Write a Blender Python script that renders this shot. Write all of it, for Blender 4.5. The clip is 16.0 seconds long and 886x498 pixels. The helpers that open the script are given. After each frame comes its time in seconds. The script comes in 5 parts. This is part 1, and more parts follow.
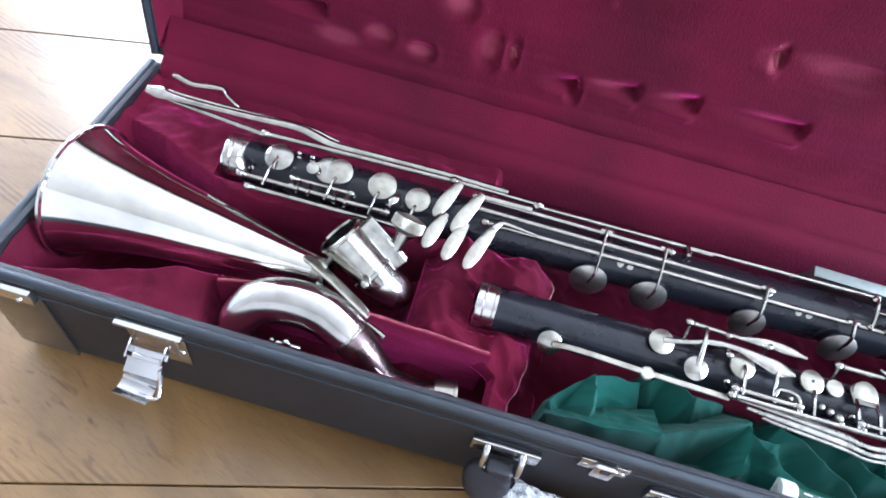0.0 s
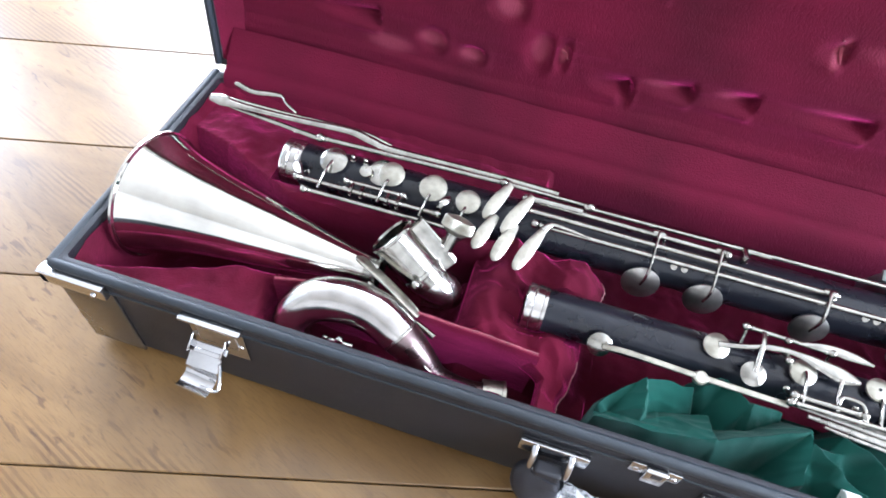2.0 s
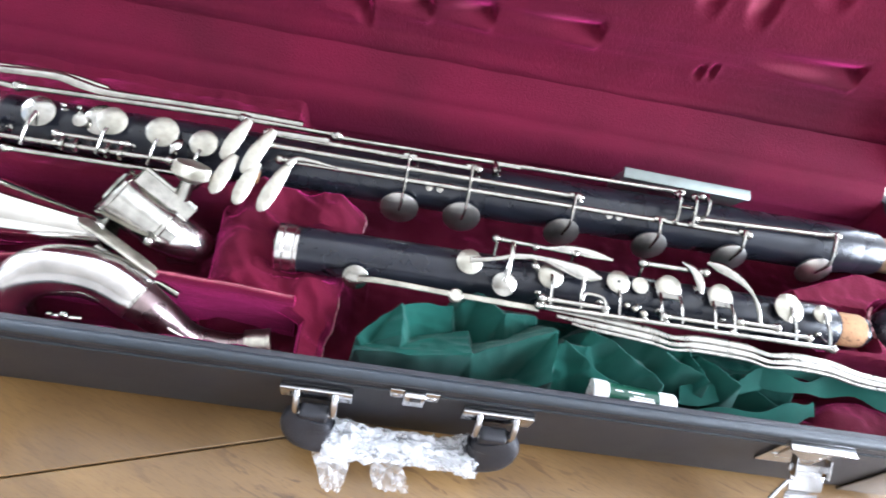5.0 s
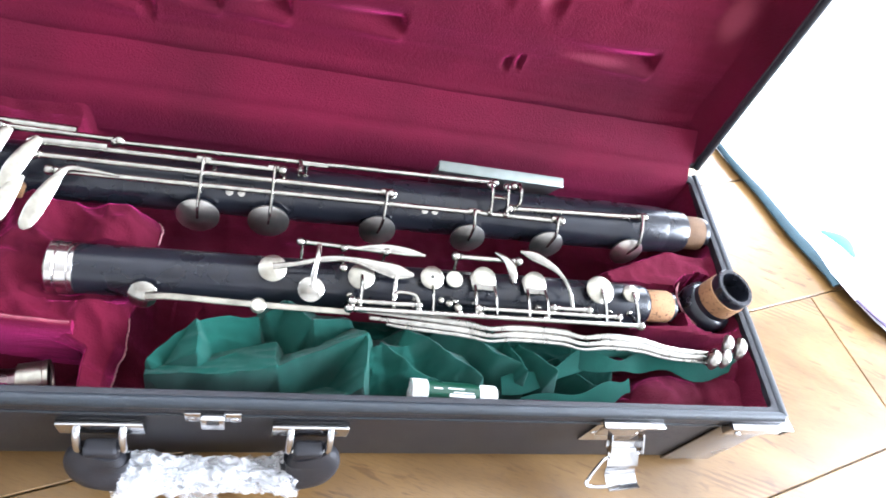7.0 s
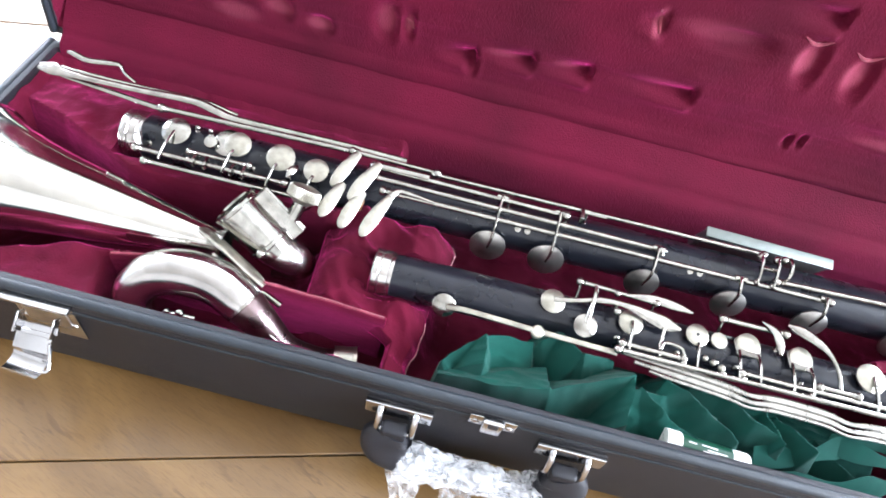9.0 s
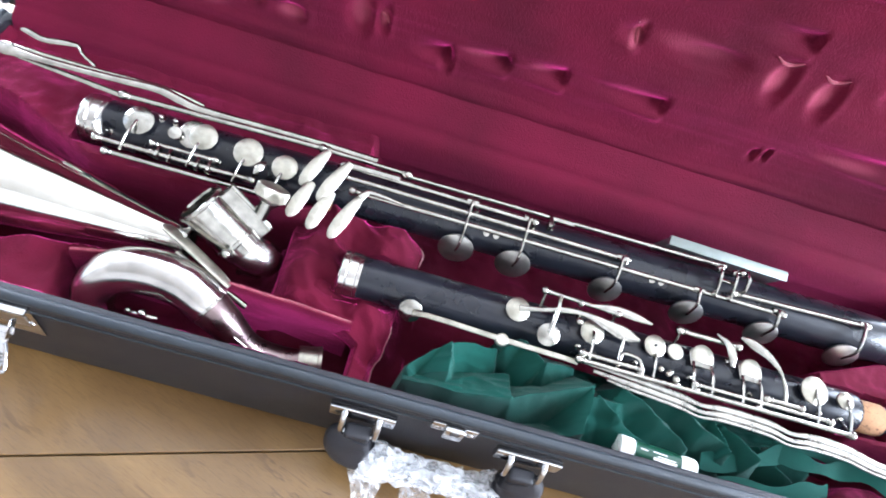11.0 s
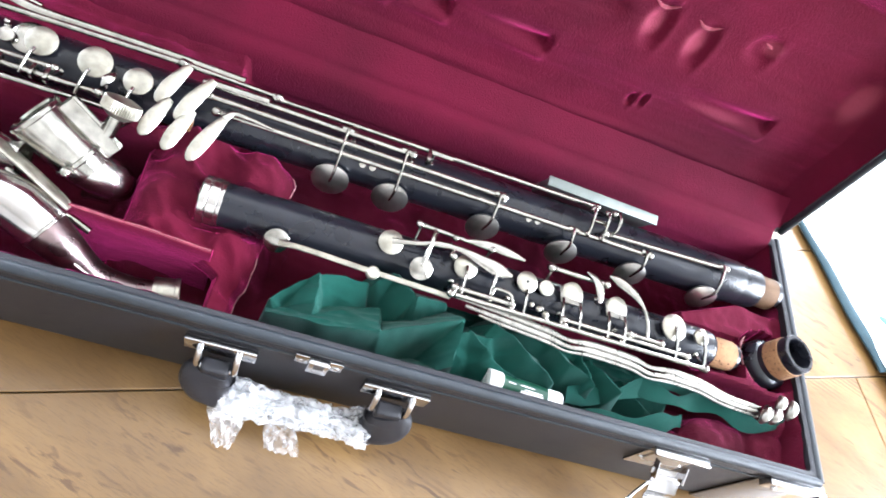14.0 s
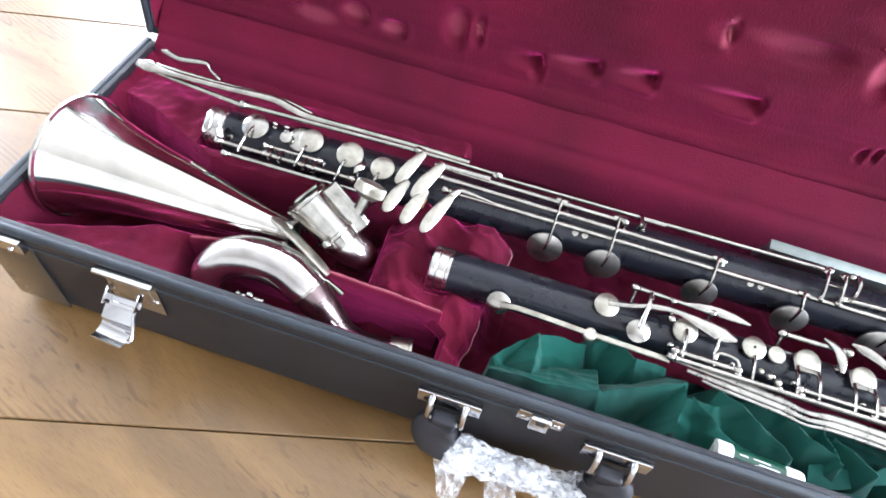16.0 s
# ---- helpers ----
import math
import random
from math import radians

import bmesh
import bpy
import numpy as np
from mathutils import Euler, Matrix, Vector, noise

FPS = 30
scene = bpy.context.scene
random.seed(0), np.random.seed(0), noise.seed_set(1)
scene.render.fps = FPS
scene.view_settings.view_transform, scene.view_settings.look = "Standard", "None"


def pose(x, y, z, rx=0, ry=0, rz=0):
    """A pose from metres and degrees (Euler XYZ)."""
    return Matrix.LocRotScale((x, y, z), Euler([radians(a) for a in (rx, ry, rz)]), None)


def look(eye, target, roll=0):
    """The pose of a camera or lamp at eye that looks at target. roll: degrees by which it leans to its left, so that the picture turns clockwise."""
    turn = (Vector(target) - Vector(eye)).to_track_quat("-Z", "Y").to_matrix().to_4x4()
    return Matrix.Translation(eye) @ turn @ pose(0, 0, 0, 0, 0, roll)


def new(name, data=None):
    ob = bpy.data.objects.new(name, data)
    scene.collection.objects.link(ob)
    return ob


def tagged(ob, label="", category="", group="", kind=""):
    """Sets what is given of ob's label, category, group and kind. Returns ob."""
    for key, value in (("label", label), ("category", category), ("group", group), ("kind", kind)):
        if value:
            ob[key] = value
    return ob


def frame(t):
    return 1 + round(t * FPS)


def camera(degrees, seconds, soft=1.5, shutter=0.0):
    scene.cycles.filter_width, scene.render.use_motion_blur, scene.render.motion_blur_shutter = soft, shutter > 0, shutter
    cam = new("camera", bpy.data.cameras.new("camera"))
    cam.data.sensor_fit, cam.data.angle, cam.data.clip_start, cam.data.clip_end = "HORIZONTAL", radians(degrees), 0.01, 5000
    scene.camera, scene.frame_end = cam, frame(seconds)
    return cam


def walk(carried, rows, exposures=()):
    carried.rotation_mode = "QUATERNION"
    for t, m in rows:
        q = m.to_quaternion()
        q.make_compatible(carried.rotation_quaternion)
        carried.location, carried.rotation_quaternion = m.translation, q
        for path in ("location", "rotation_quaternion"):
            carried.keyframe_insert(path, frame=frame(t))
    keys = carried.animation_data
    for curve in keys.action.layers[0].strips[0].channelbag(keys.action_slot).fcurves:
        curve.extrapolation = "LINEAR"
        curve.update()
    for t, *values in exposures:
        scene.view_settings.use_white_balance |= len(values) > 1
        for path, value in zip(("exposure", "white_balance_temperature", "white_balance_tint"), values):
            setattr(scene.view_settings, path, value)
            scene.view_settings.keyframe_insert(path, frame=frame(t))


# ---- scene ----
cam = camera(70.0, 16.0, soft=1.7, shutter=0.5)
PATH = [
    (0, (0.2259, -0.1712, 0.4728), (0.2115, 0.0715, 0.1551), 13.39),
    (0.5, (0.2352, -0.1699, 0.4739), (0.2102, 0.0687, 0.1538), 11.23),
    (1, (0.2375, -0.1731, 0.4723), (0.2077, 0.0661, 0.1531), 10.33),
    (1.5, (0.2371, -0.1800, 0.4697), (0.1928, 0.0614, 0.1538), 7.91),
    (2, (0.2316, -0.1768, 0.4743), (0.1825, 0.0601, 0.1558), 7.05),
    (2.5, (0.2204, -0.1795, 0.4726), (0.1808, 0.0597, 0.1545), 8.44),
    (3, (0.2385, -0.1741, 0.4699), (0.2172, 0.0650, 0.1499), 10.54),
    (5.5, (0.3342, -0.1443, 0.4664), (0.3998, 0.0719, 0.1363), 21.89),
    (6, (0.3581, -0.1433, 0.4641), (0.4542, 0.0800, 0.1464), 25.38),
    (6.5, (0.3777, -0.1343, 0.4663), (0.4853, 0.0861, 0.1503), 25.76),
    (7, (0.3765, -0.1360, 0.4662), (0.4803, 0.0832, 0.1482), 25.96),
    (7.5, (0.3661, -0.1539, 0.4698), (0.4445, 0.0744, 0.1508), 22.60),
    (8, (0.3327, -0.1657, 0.4642), (0.3851, 0.0698, 0.1451), 20.43),
    (8.5, (0.3007, -0.1806, 0.4682), (0.3029, 0.0636, 0.1513), 14.23),
    (11, (0.2770, -0.1496, 0.4963), (0.3065, 0.0756, 0.1671), 22.55),
    (11.5, (0.2874, -0.1479, 0.4857), (0.3488, 0.0733, 0.1582), 29.52),
    (12, (0.2950, -0.1510, 0.4745), (0.3837, 0.0732, 0.1554), 35.53),
    (12.5, (0.3014, -0.1533, 0.4747), (0.3981, 0.0702, 0.1575), 37.10),
    (13, (0.3024, -0.1543, 0.4739), (0.4001, 0.0674, 0.1556), 37.10),
    (13.5, (0.3048, -0.1556, 0.4727), (0.4029, 0.0642, 0.1532), 37.16),
    (14, (0.3114, -0.1548, 0.4793), (0.4013, 0.0605, 0.1544), 36.43),
    (14.5, (0.3152, -0.1675, 0.4748), (0.3773, 0.0541, 0.1476), 30.03),
    (15, (0.3028, -0.1842, 0.4752), (0.3174, 0.0454, 0.1480), 20.67),
    (15.5, (0.2942, -0.1884, 0.4813), (0.2684, 0.0447, 0.1572), 11.98),
    (16, (0.2937, -0.1916, 0.4834), (0.2566, 0.0455, 0.1633), 10.21),
]
EXPOSE = [(0.0, -0.37, 5250, 12), (1.5, -0.25, 5550, 12), (3.0, -0.4, 5450, 12), (5.5, 0.03, 5650, 12), (7.0, 0.13, 5650, 12), (8.5, 0.03, 5750, 12), (11.0, -0.07, 5550, 12), (12.5, 0.15, 5650, 12), (15.0, -0.04, 5850, 11), (16.0, -0.12, 5650, 12)]
walk(cam, [(t, look(eye, target, roll)) for t, eye, target, roll in PATH], EXPOSE)

# ---- world and light: a bright room, windows behind the case and at its end ----
world = bpy.data.worlds.new("daylight")
scene.world = world
world.use_nodes = True
wn = world.node_tree.nodes
sky = wn.new("ShaderNodeTexSky")
sky.sky_type = "NISHITA"
sky.sun_disc = False
sky.sun_elevation, sky.sun_rotation = radians(38), radians(-20)
wn["Background"].inputs[1].default_value = 0.12
world.node_tree.links.new(sky.outputs[0], wn["Background"].inputs[0])


def window_light(name, m, sx, sy, power, colour):
    data = bpy.data.lights.new(name, "AREA")
    data.shape, data.size, data.size_y, data.energy, data.color = "RECTANGLE", sx, sy, power, colour
    ob = new(name, data)
    ob.matrix_world = m
    return ob


FLOOR = -0.022
window_light("window_light", look((0.5, 1.95, 1.2), (0.5, 0.0, 0.75)), 4.75, 2.0, 600, (0.96, 0.985, 1.0))
window_light("window_light", look((-2.36, 1.2, 1.15), (-1.0, 1.2, 1.1)), 0.85, 1.5, 80, (0.93, 0.97, 1.0))
window_light("window_light", look((-2.36, -0.15, 1.15), (-1.0, -0.15, 1.1)), 0.85, 1.5, 8, (0.93, 0.97, 1.0))
window_light("window_light", look((2.96, -0.5, 1.2), (1.0, -0.5, 1.1)), 1.7, 1.5, 340, (0.96, 0.985, 1.0))


# ---- materials ----
def material(name, colour, rough=0.5, metal=0.0, noise_scale=0.0, amount=0.0, bump=0.0, bump_scale=200.0, sheen=0.0, sheen_tint=None, coat=0.0, rough_var=0.0, specular=0.5):
    m = bpy.data.materials.new(name)
    m.use_nodes = True
    nt = m.node_tree
    b = nt.nodes["Principled BSDF"]
    b.inputs["Base Color"].default_value = (*colour, 1)
    b.inputs["Roughness"].default_value = rough
    b.inputs["Metallic"].default_value = metal
    b.inputs["Sheen Weight"].default_value = sheen
    b.inputs["Coat Weight"].default_value = coat
    b.inputs["Specular IOR Level"].default_value = specular
    if sheen_tint:
        b.inputs["Sheen Tint"].default_value = (*sheen_tint, 1)
        b.inputs["Sheen Roughness"].default_value = 0.35
    co = nt.nodes.new("ShaderNodeTexCoord")
    if amount or rough_var:
        n = nt.nodes.new("ShaderNodeTexNoise")
        n.inputs["Scale"].default_value, n.inputs["Detail"].default_value = noise_scale, 6
        nt.links.new(co.outputs["Object"], n.inputs["Vector"])
        if amount:
            r = nt.nodes.new("ShaderNodeValToRGB")
            r.color_ramp.elements[0].position, r.color_ramp.elements[1].position = 0.3, 0.7
            r.color_ramp.elements[0].color = (*[c * (1 - amount) for c in colour], 1)
            r.color_ramp.elements[1].color = (*[min(1, c * (1 + amount)) for c in colour], 1)
            nt.links.new(n.outputs[0], r.inputs[0])
            nt.links.new(r.outputs[0], b.inputs["Base Color"])
        if rough_var:
            mr = nt.nodes.new("ShaderNodeMapRange")
            mr.inputs[3].default_value, mr.inputs[4].default_value = rough - rough_var, rough + rough_var
            nt.links.new(n.outputs[0], mr.inputs[0])
            nt.links.new(mr.outputs[0], b.inputs["Roughness"])
    if bump:
        n2 = nt.nodes.new("ShaderNodeTexNoise")
        n2.inputs["Scale"].default_value, n2.inputs["Detail"].default_value = bump_scale, 4
        nt.links.new(co.outputs["Object"], n2.inputs["Vector"])
        bp = nt.nodes.new("ShaderNodeBump")
        bp.inputs["Strength"].default_value, bp.inputs["Distance"].default_value = bump, 0.001
        nt.links.new(n2.outputs[0], bp.inputs["Height"])
        nt.links.new(bp.outputs[0], b.inputs["Normal"])
    return m


SILVER = material("silver plate", (0.37, 0.358, 0.325), 0.2, 1.0, 130, 0.25, 0.03, 400, rough_var=0.12)
BRIGHT = material("polished silver", (0.74, 0.725, 0.675), 0.09, 1.0, 38, 0.16, 0.05, 45, rough_var=0.08)
CLOUDY = material("cloudy worn silver", (0.55, 0.53, 0.51), 0.2, 1.0, 40, 0.24, 0.08, 120, rough_var=0.12)
STRAP = material("dull silver strap", (0.3, 0.29, 0.262), 0.3, 1.0, 130, 0.28, 0.06, 300, rough_var=0.12)
WORN = material("worn silver plate", (0.41, 0.393, 0.335), 0.36, 1.0, 170, 0.2, 0.12, 300, rough_var=0.14)
DARKMETAL = material("tarnished pad cup metal", (0.5, 0.48, 0.45), 0.34, 1.0, 120, 0.2, 0.05, 400, rough_var=0.1)
CHROME = material("nickel fittings", (0.54, 0.54, 0.55), 0.18, 1.0, 80, 0.06, 0.04, 200, rough_var=0.08)
EBONY = material("black grenadilla wood", (0.01, 0.011, 0.016), 0.28, 0, 40, 0.3, 0.12, 500, rough_var=0.06, coat=0.1, specular=0.36)
LEATHER = material("black leatherette", (0.016, 0.016, 0.02), 0.45, 0, 30, 0.25, 0.5, 1400, rough_var=0.08, specular=0.36)
BANDM = material("glossy black end band vinyl", (0.02, 0.018, 0.017), 0.25, 0, 30, 0.2, 0.15, 300, rough_var=0.08, coat=0.6)
EDGING = material("dark blue-black vinyl edging", (0.012, 0.017, 0.023), 0.46, 0, 40, 0.25, 0.4, 900)
VELVET = material("burgundy velvet", (0.074, 0.0012, 0.013), 0.9, 0, 9, 0.34, 0.6, 700, sheen=0.9, sheen_tint=(1.0, 0.07, 0.39), specular=0.2)


def brush_nap(m):
    """Pile brushed one way or the other: streaky patches with more or less sheen; worn spots where the pile is crushed pale."""
    nt = m.node_tree
    b = nt.nodes["Principled BSDF"]
    co, mp = nt.nodes.new("ShaderNodeTexCoord"), nt.nodes.new("ShaderNodeMapping")
    mp.inputs["Scale"].default_value = (0.17, 1.7, 1.7)
    nt.links.new(co.outputs["Object"], mp.inputs["Vector"])
    total = None
    for scale, detail, distort, low, high in ((11, 3, 0.7, 0.0, 0.85), (60, 5, 1.4, 0.0, 0.6)):
        n, r = nt.nodes.new("ShaderNodeTexNoise"), nt.nodes.new("ShaderNodeMapRange")
        n.inputs["Scale"].default_value, n.inputs["Detail"].default_value, n.inputs["Distortion"].default_value = scale, detail, distort
        r.interpolation_type = "SMOOTHSTEP"
        r.inputs[1].default_value, r.inputs[2].default_value, r.inputs[3].default_value, r.inputs[4].default_value = 0.3, 0.7, low, high
        nt.links.new(mp.outputs[0], n.inputs["Vector"])
        nt.links.new(n.outputs[0], r.inputs[0])
        if total is None:
            total = r.outputs[0]
        else:
            add = nt.nodes.new("ShaderNodeMath")
            nt.links.new(total, add.inputs[0])
            nt.links.new(r.outputs[0], add.inputs[1])
            total = add.outputs[0]
    nt.links.new(total, b.inputs["Sheen Weight"])
    before = b.inputs["Base Color"].links[0].from_socket
    at, mix = nt.nodes.new("ShaderNodeAttribute"), nt.nodes.new("ShaderNodeMix")
    at.attribute_name = "wear"
    mix.data_type = "RGBA"
    mix.inputs["B"].default_value = (0.36, 0.075, 0.12, 1)
    nt.links.new(at.outputs["Fac"], mix.inputs["Factor"])
    nt.links.new(before, mix.inputs["A"])
    nt.links.new(mix.outputs["Result"], b.inputs["Base Color"])


brush_nap(VELVET)
EDGEVELVET = material("worn pale velvet edge", (0.24, 0.045, 0.07), 0.9, 0, 200, 0.3, 0.4, 900, sheen=0.3, specular=0.1)
FRAYED = material("pale frayed backing", (0.42, 0.2, 0.22), 0.95, 0, 300, 0.3, 0.5, 900, specular=0.1)
CORK = material("cork", (0.33, 0.175, 0.08), 0.8, 0, 90, 0.16, 0.4, 600)
DARKCORK = material("old brown cork", (0.15, 0.085, 0.043), 0.75, 0, 120, 0.2, 0.4, 600)


def cork_specks(m):
    """Sparse dark pores in the cork."""
    nt = m.node_tree
    b = nt.nodes["Principled BSDF"]
    before = b.inputs["Base Color"].links[0].from_socket
    co, n, r, mix = nt.nodes.new("ShaderNodeTexCoord"), nt.nodes.new("ShaderNodeTexNoise"), nt.nodes.new("ShaderNodeMapRange"), nt.nodes.new("ShaderNodeMix")
    n.inputs["Scale"].default_value, n.inputs["Detail"].default_value, n.inputs["Distortion"].default_value = 420, 2, 0.8
    r.inputs[1].default_value, r.inputs[2].default_value = 0.6, 0.66
    mix.data_type = "RGBA"
    mix.inputs["B"].default_value = (0.1, 0.045, 0.02, 1)
    nt.links.new(co.outputs["Object"], n.inputs["Vector"])
    nt.links.new(n.outputs[0], r.inputs[0])
    nt.links.new(r.outputs[0], mix.inputs["Factor"])
    nt.links.new(before, mix.inputs["A"])
    nt.links.new(mix.outputs["Result"], b.inputs["Base Color"])


cork_specks(CORK)
CLOTHM = material("green cotton cloth", (0.005, 0.054, 0.041), 0.85, 0, 30, 0.2, 0.35, 2200, sheen=0.08, specular=0.15)
WHITEP = material("white plastic", (0.8, 0.8, 0.78), 0.35, 0, 30, 0.04)
GREENP = material("dark green tube plastic", (0.01, 0.06, 0.035), 0.3, 0, 30, 0.1)
PLASTER = material("pale warm wall paint", (0.42, 0.405, 0.38), 0.85, 0, 5, 0.04, 0.2, 300)
CEILINGM = material("white ceiling paint", (0.5, 0.49, 0.465), 0.85, 0, 5, 0.03, 0.2, 300)
RUGM = material("white fleece", (0.78, 0.76, 0.8), 0.95, 0, 60, 0.1, 0.6, 300)
TEALM = material("teal blanket edge", (0.014, 0.035, 0.045), 0.9, 0, 60, 0.2, 0.5, 400)


def wood_material():
    """Oak with its figure running aslant of the boards: soft bands, short dark flecks and, here and there, ribbed stripes."""
    m = bpy.data.materials.new("oiled oak laminate")
    m.use_nodes = True
    nt = m.node_tree
    b = nt.nodes["Principled BSDF"]

    def node(kind, **values):
        n = nt.nodes.new(kind)
        for key, v in values.items():
            n.inputs[key].default_value = v
        return n

    def ramp(source, p0, p1, c0, c1):
        r = nt.nodes.new("ShaderNodeValToRGB")
        r.color_ramp.elements[0].position, r.color_ramp.elements[1].position = p0, p1
        r.color_ramp.elements[0].color, r.color_ramp.elements[1].color = (*c0, 1), (*c1, 1)
        nt.links.new(source, r.inputs[0])
        return r.outputs[0]

    def times(a, c, factor):
        mix = nt.nodes.new("ShaderNodeMix")
        mix.data_type, mix.blend_type = "RGBA", "MULTIPLY"
        if isinstance(factor, float):
            mix.inputs["Factor"].default_value = factor
        else:
            nt.links.new(factor, mix.inputs["Factor"])
        nt.links.new(a, mix.inputs["A"])
        nt.links.new(c, mix.inputs["B"])
        return mix.outputs["Result"]

    co, info = nt.nodes.new("ShaderNodeTexCoord"), nt.nodes.new("ShaderNodeObjectInfo")
    shift = nt.nodes.new("ShaderNodeVectorMath")
    shift.operation = "SCALE"
    shift.inputs[0].default_value = (17.0, 9.0, 5.0)
    nt.links.new(info.outputs["Random"], shift.inputs["Scale"])
    turn = node("ShaderNodeMapping", Rotation=(0, 0, radians(36)))
    nt.links.new(co.outputs["Object"], turn.inputs["Vector"])
    add = nt.nodes.new("ShaderNodeVectorMath")
    nt.links.new(turn.outputs[0], add.inputs[0])
    nt.links.new(shift.outputs[0], add.inputs[1])

    def grain(stretch, scale, detail, distort):
        mp = node("ShaderNodeMapping", Scale=(1.0, stretch, 1.0))
        n = node("ShaderNodeTexNoise", Scale=scale, Detail=detail, Distortion=distort)
        nt.links.new(add.outputs[0], mp.inputs["Vector"])
        nt.links.new(mp.outputs[0], n.inputs["Vector"])
        return n.outputs[0]

    broad, fleck, pores, where = grain(3.0, 4.5, 5, 1.4), grain(4.5, 36, 4, 0.7), grain(9.0, 110, 3, 0.3), grain(6.0, 3.2, 1, 0.2)
    tone = ramp(broad, 0.3, 0.72, (0.105, 0.056, 0.017), (0.2, 0.115, 0.038))
    patch = ramp(grain(1.6, 7, 2, 0.5), 0.42, 0.62, (0, 0, 0), (1, 1, 1))
    tone = times(tone, ramp(fleck, 0.34, 0.43, (0.5, 0.42, 0.36), (1, 1, 1)), patch)
    tone = times(tone, ramp(pores, 0.32, 0.5, (0.72, 0.68, 0.64), (1, 1, 1)), 0.6)
    wave = node("ShaderNodeTexWave", Scale=62.0, Distortion=1.2, Detail=2.0)
    wave.bands_direction = "Y"
    nt.links.new(add.outputs[0], wave.inputs["Vector"])
    tone = times(tone, ramp(wave.outputs[1], 0.2, 0.7, (0.62, 0.54, 0.45), (1.0, 1.0, 1.0)), ramp(where, 0.57, 0.62, (0, 0, 0), (0.85, 0.85, 0.85)))
    nt.links.new(tone, b.inputs["Base Color"])
    bp = node("ShaderNodeBump", Strength=0.2, Distance=0.0008)
    nt.links.new(fleck, bp.inputs["Height"])
    nt.links.new(bp.outputs[0], b.inputs["Normal"])
    gloss = nt.nodes.new("ShaderNodeMapRange")
    gloss.inputs[3].default_value, gloss.inputs[4].default_value = 0.26, 0.42
    nt.links.new(broad, gloss.inputs[0])
    nt.links.new(gloss.outputs[0], b.inputs["Roughness"])
    b.inputs["Coat Weight"].default_value, b.inputs["Coat Roughness"].default_value = 0.4, 0.24
    return m


WOOD = wood_material()


def film_material():
    m = bpy.data.materials.new("crumpled clear plastic film")
    m.use_nodes = True
    nt = m.node_tree
    b = nt.nodes["Principled BSDF"]
    b.inputs["Base Color"].default_value = (0.93, 0.94, 0.96, 1)
    b.inputs["Roughness"].default_value = 0.3
    tr = nt.nodes.new("ShaderNodeBsdfTransparent")
    n = nt.nodes.new("ShaderNodeTexNoise")
    n.inputs["Scale"].default_value, n.inputs["Detail"].default_value = 55, 4
    co = nt.nodes.new("ShaderNodeTexCoord")
    nt.links.new(co.outputs["Object"], n.inputs["Vector"])
    r = nt.nodes.new("ShaderNodeMapRange")
    n.inputs["Distortion"].default_value = 2.2
    r.inputs[1].default_value, r.inputs[2].default_value = 0.4, 0.64
    r.inputs[3].default_value, r.inputs[4].default_value = 0.2, 0.46
    nt.links.new(n.outputs[0], r.inputs[0])
    mix = nt.nodes.new("ShaderNodeMixShader")
    nt.links.new(r.outputs[0], mix.inputs[0])
    nt.links.new(tr.outputs[0], mix.inputs[1])
    nt.links.new(b.outputs[0], mix.inputs[2])
    nt.links.new(mix.outputs[0], nt.nodes["Material Output"].inputs[0])
    return m


FILM = film_material()


# ---- mesh helpers ----
def finish(bm, name, mat, smooth=True):
    me = bpy.data.meshes.new(name)
    bmesh.ops.recalc_face_normals(bm, faces=bm.faces[:])
    bm.to_mesh(me)
    bm.free()
    me.materials.append(mat)
    if smooth:
        me.shade_smooth()
        me.set_sharp_from_angle(angle=radians(38))
    return me


def thing(name, label, category, at=(0, 0, 0), group="", kind=""):
    ob = new(name)
    ob.location = at
    ob.empty_display_size = 0.01
    return tagged(ob, label, category, group, kind)


def part(name, bm, mat, parent, label="", smooth=True):
    """One mesh, given in world coordinates, under a thing or under one of its parts."""
    ob = new(name, finish(bm, name, mat, smooth))
    ob.parent = parent
    if parent is not None and parent.type == "EMPTY":
        ob.matrix_parent_inverse = Matrix.Translation(-parent.location)
    if label:
        tagged(ob, label)
    return ob


def setting(name, bm, mat, label, category, smooth=False):
    return tagged(new(name, finish(bm, name, mat, smooth)), label, category, kind="structure")


def join(*bms):
    out = bmesh.new()
    for b in bms:
        me = bpy.data.meshes.new("scratch")
        b.to_mesh(me)
        b.free()
        out.from_mesh(me)
        bpy.data.meshes.remove(me)
    return out


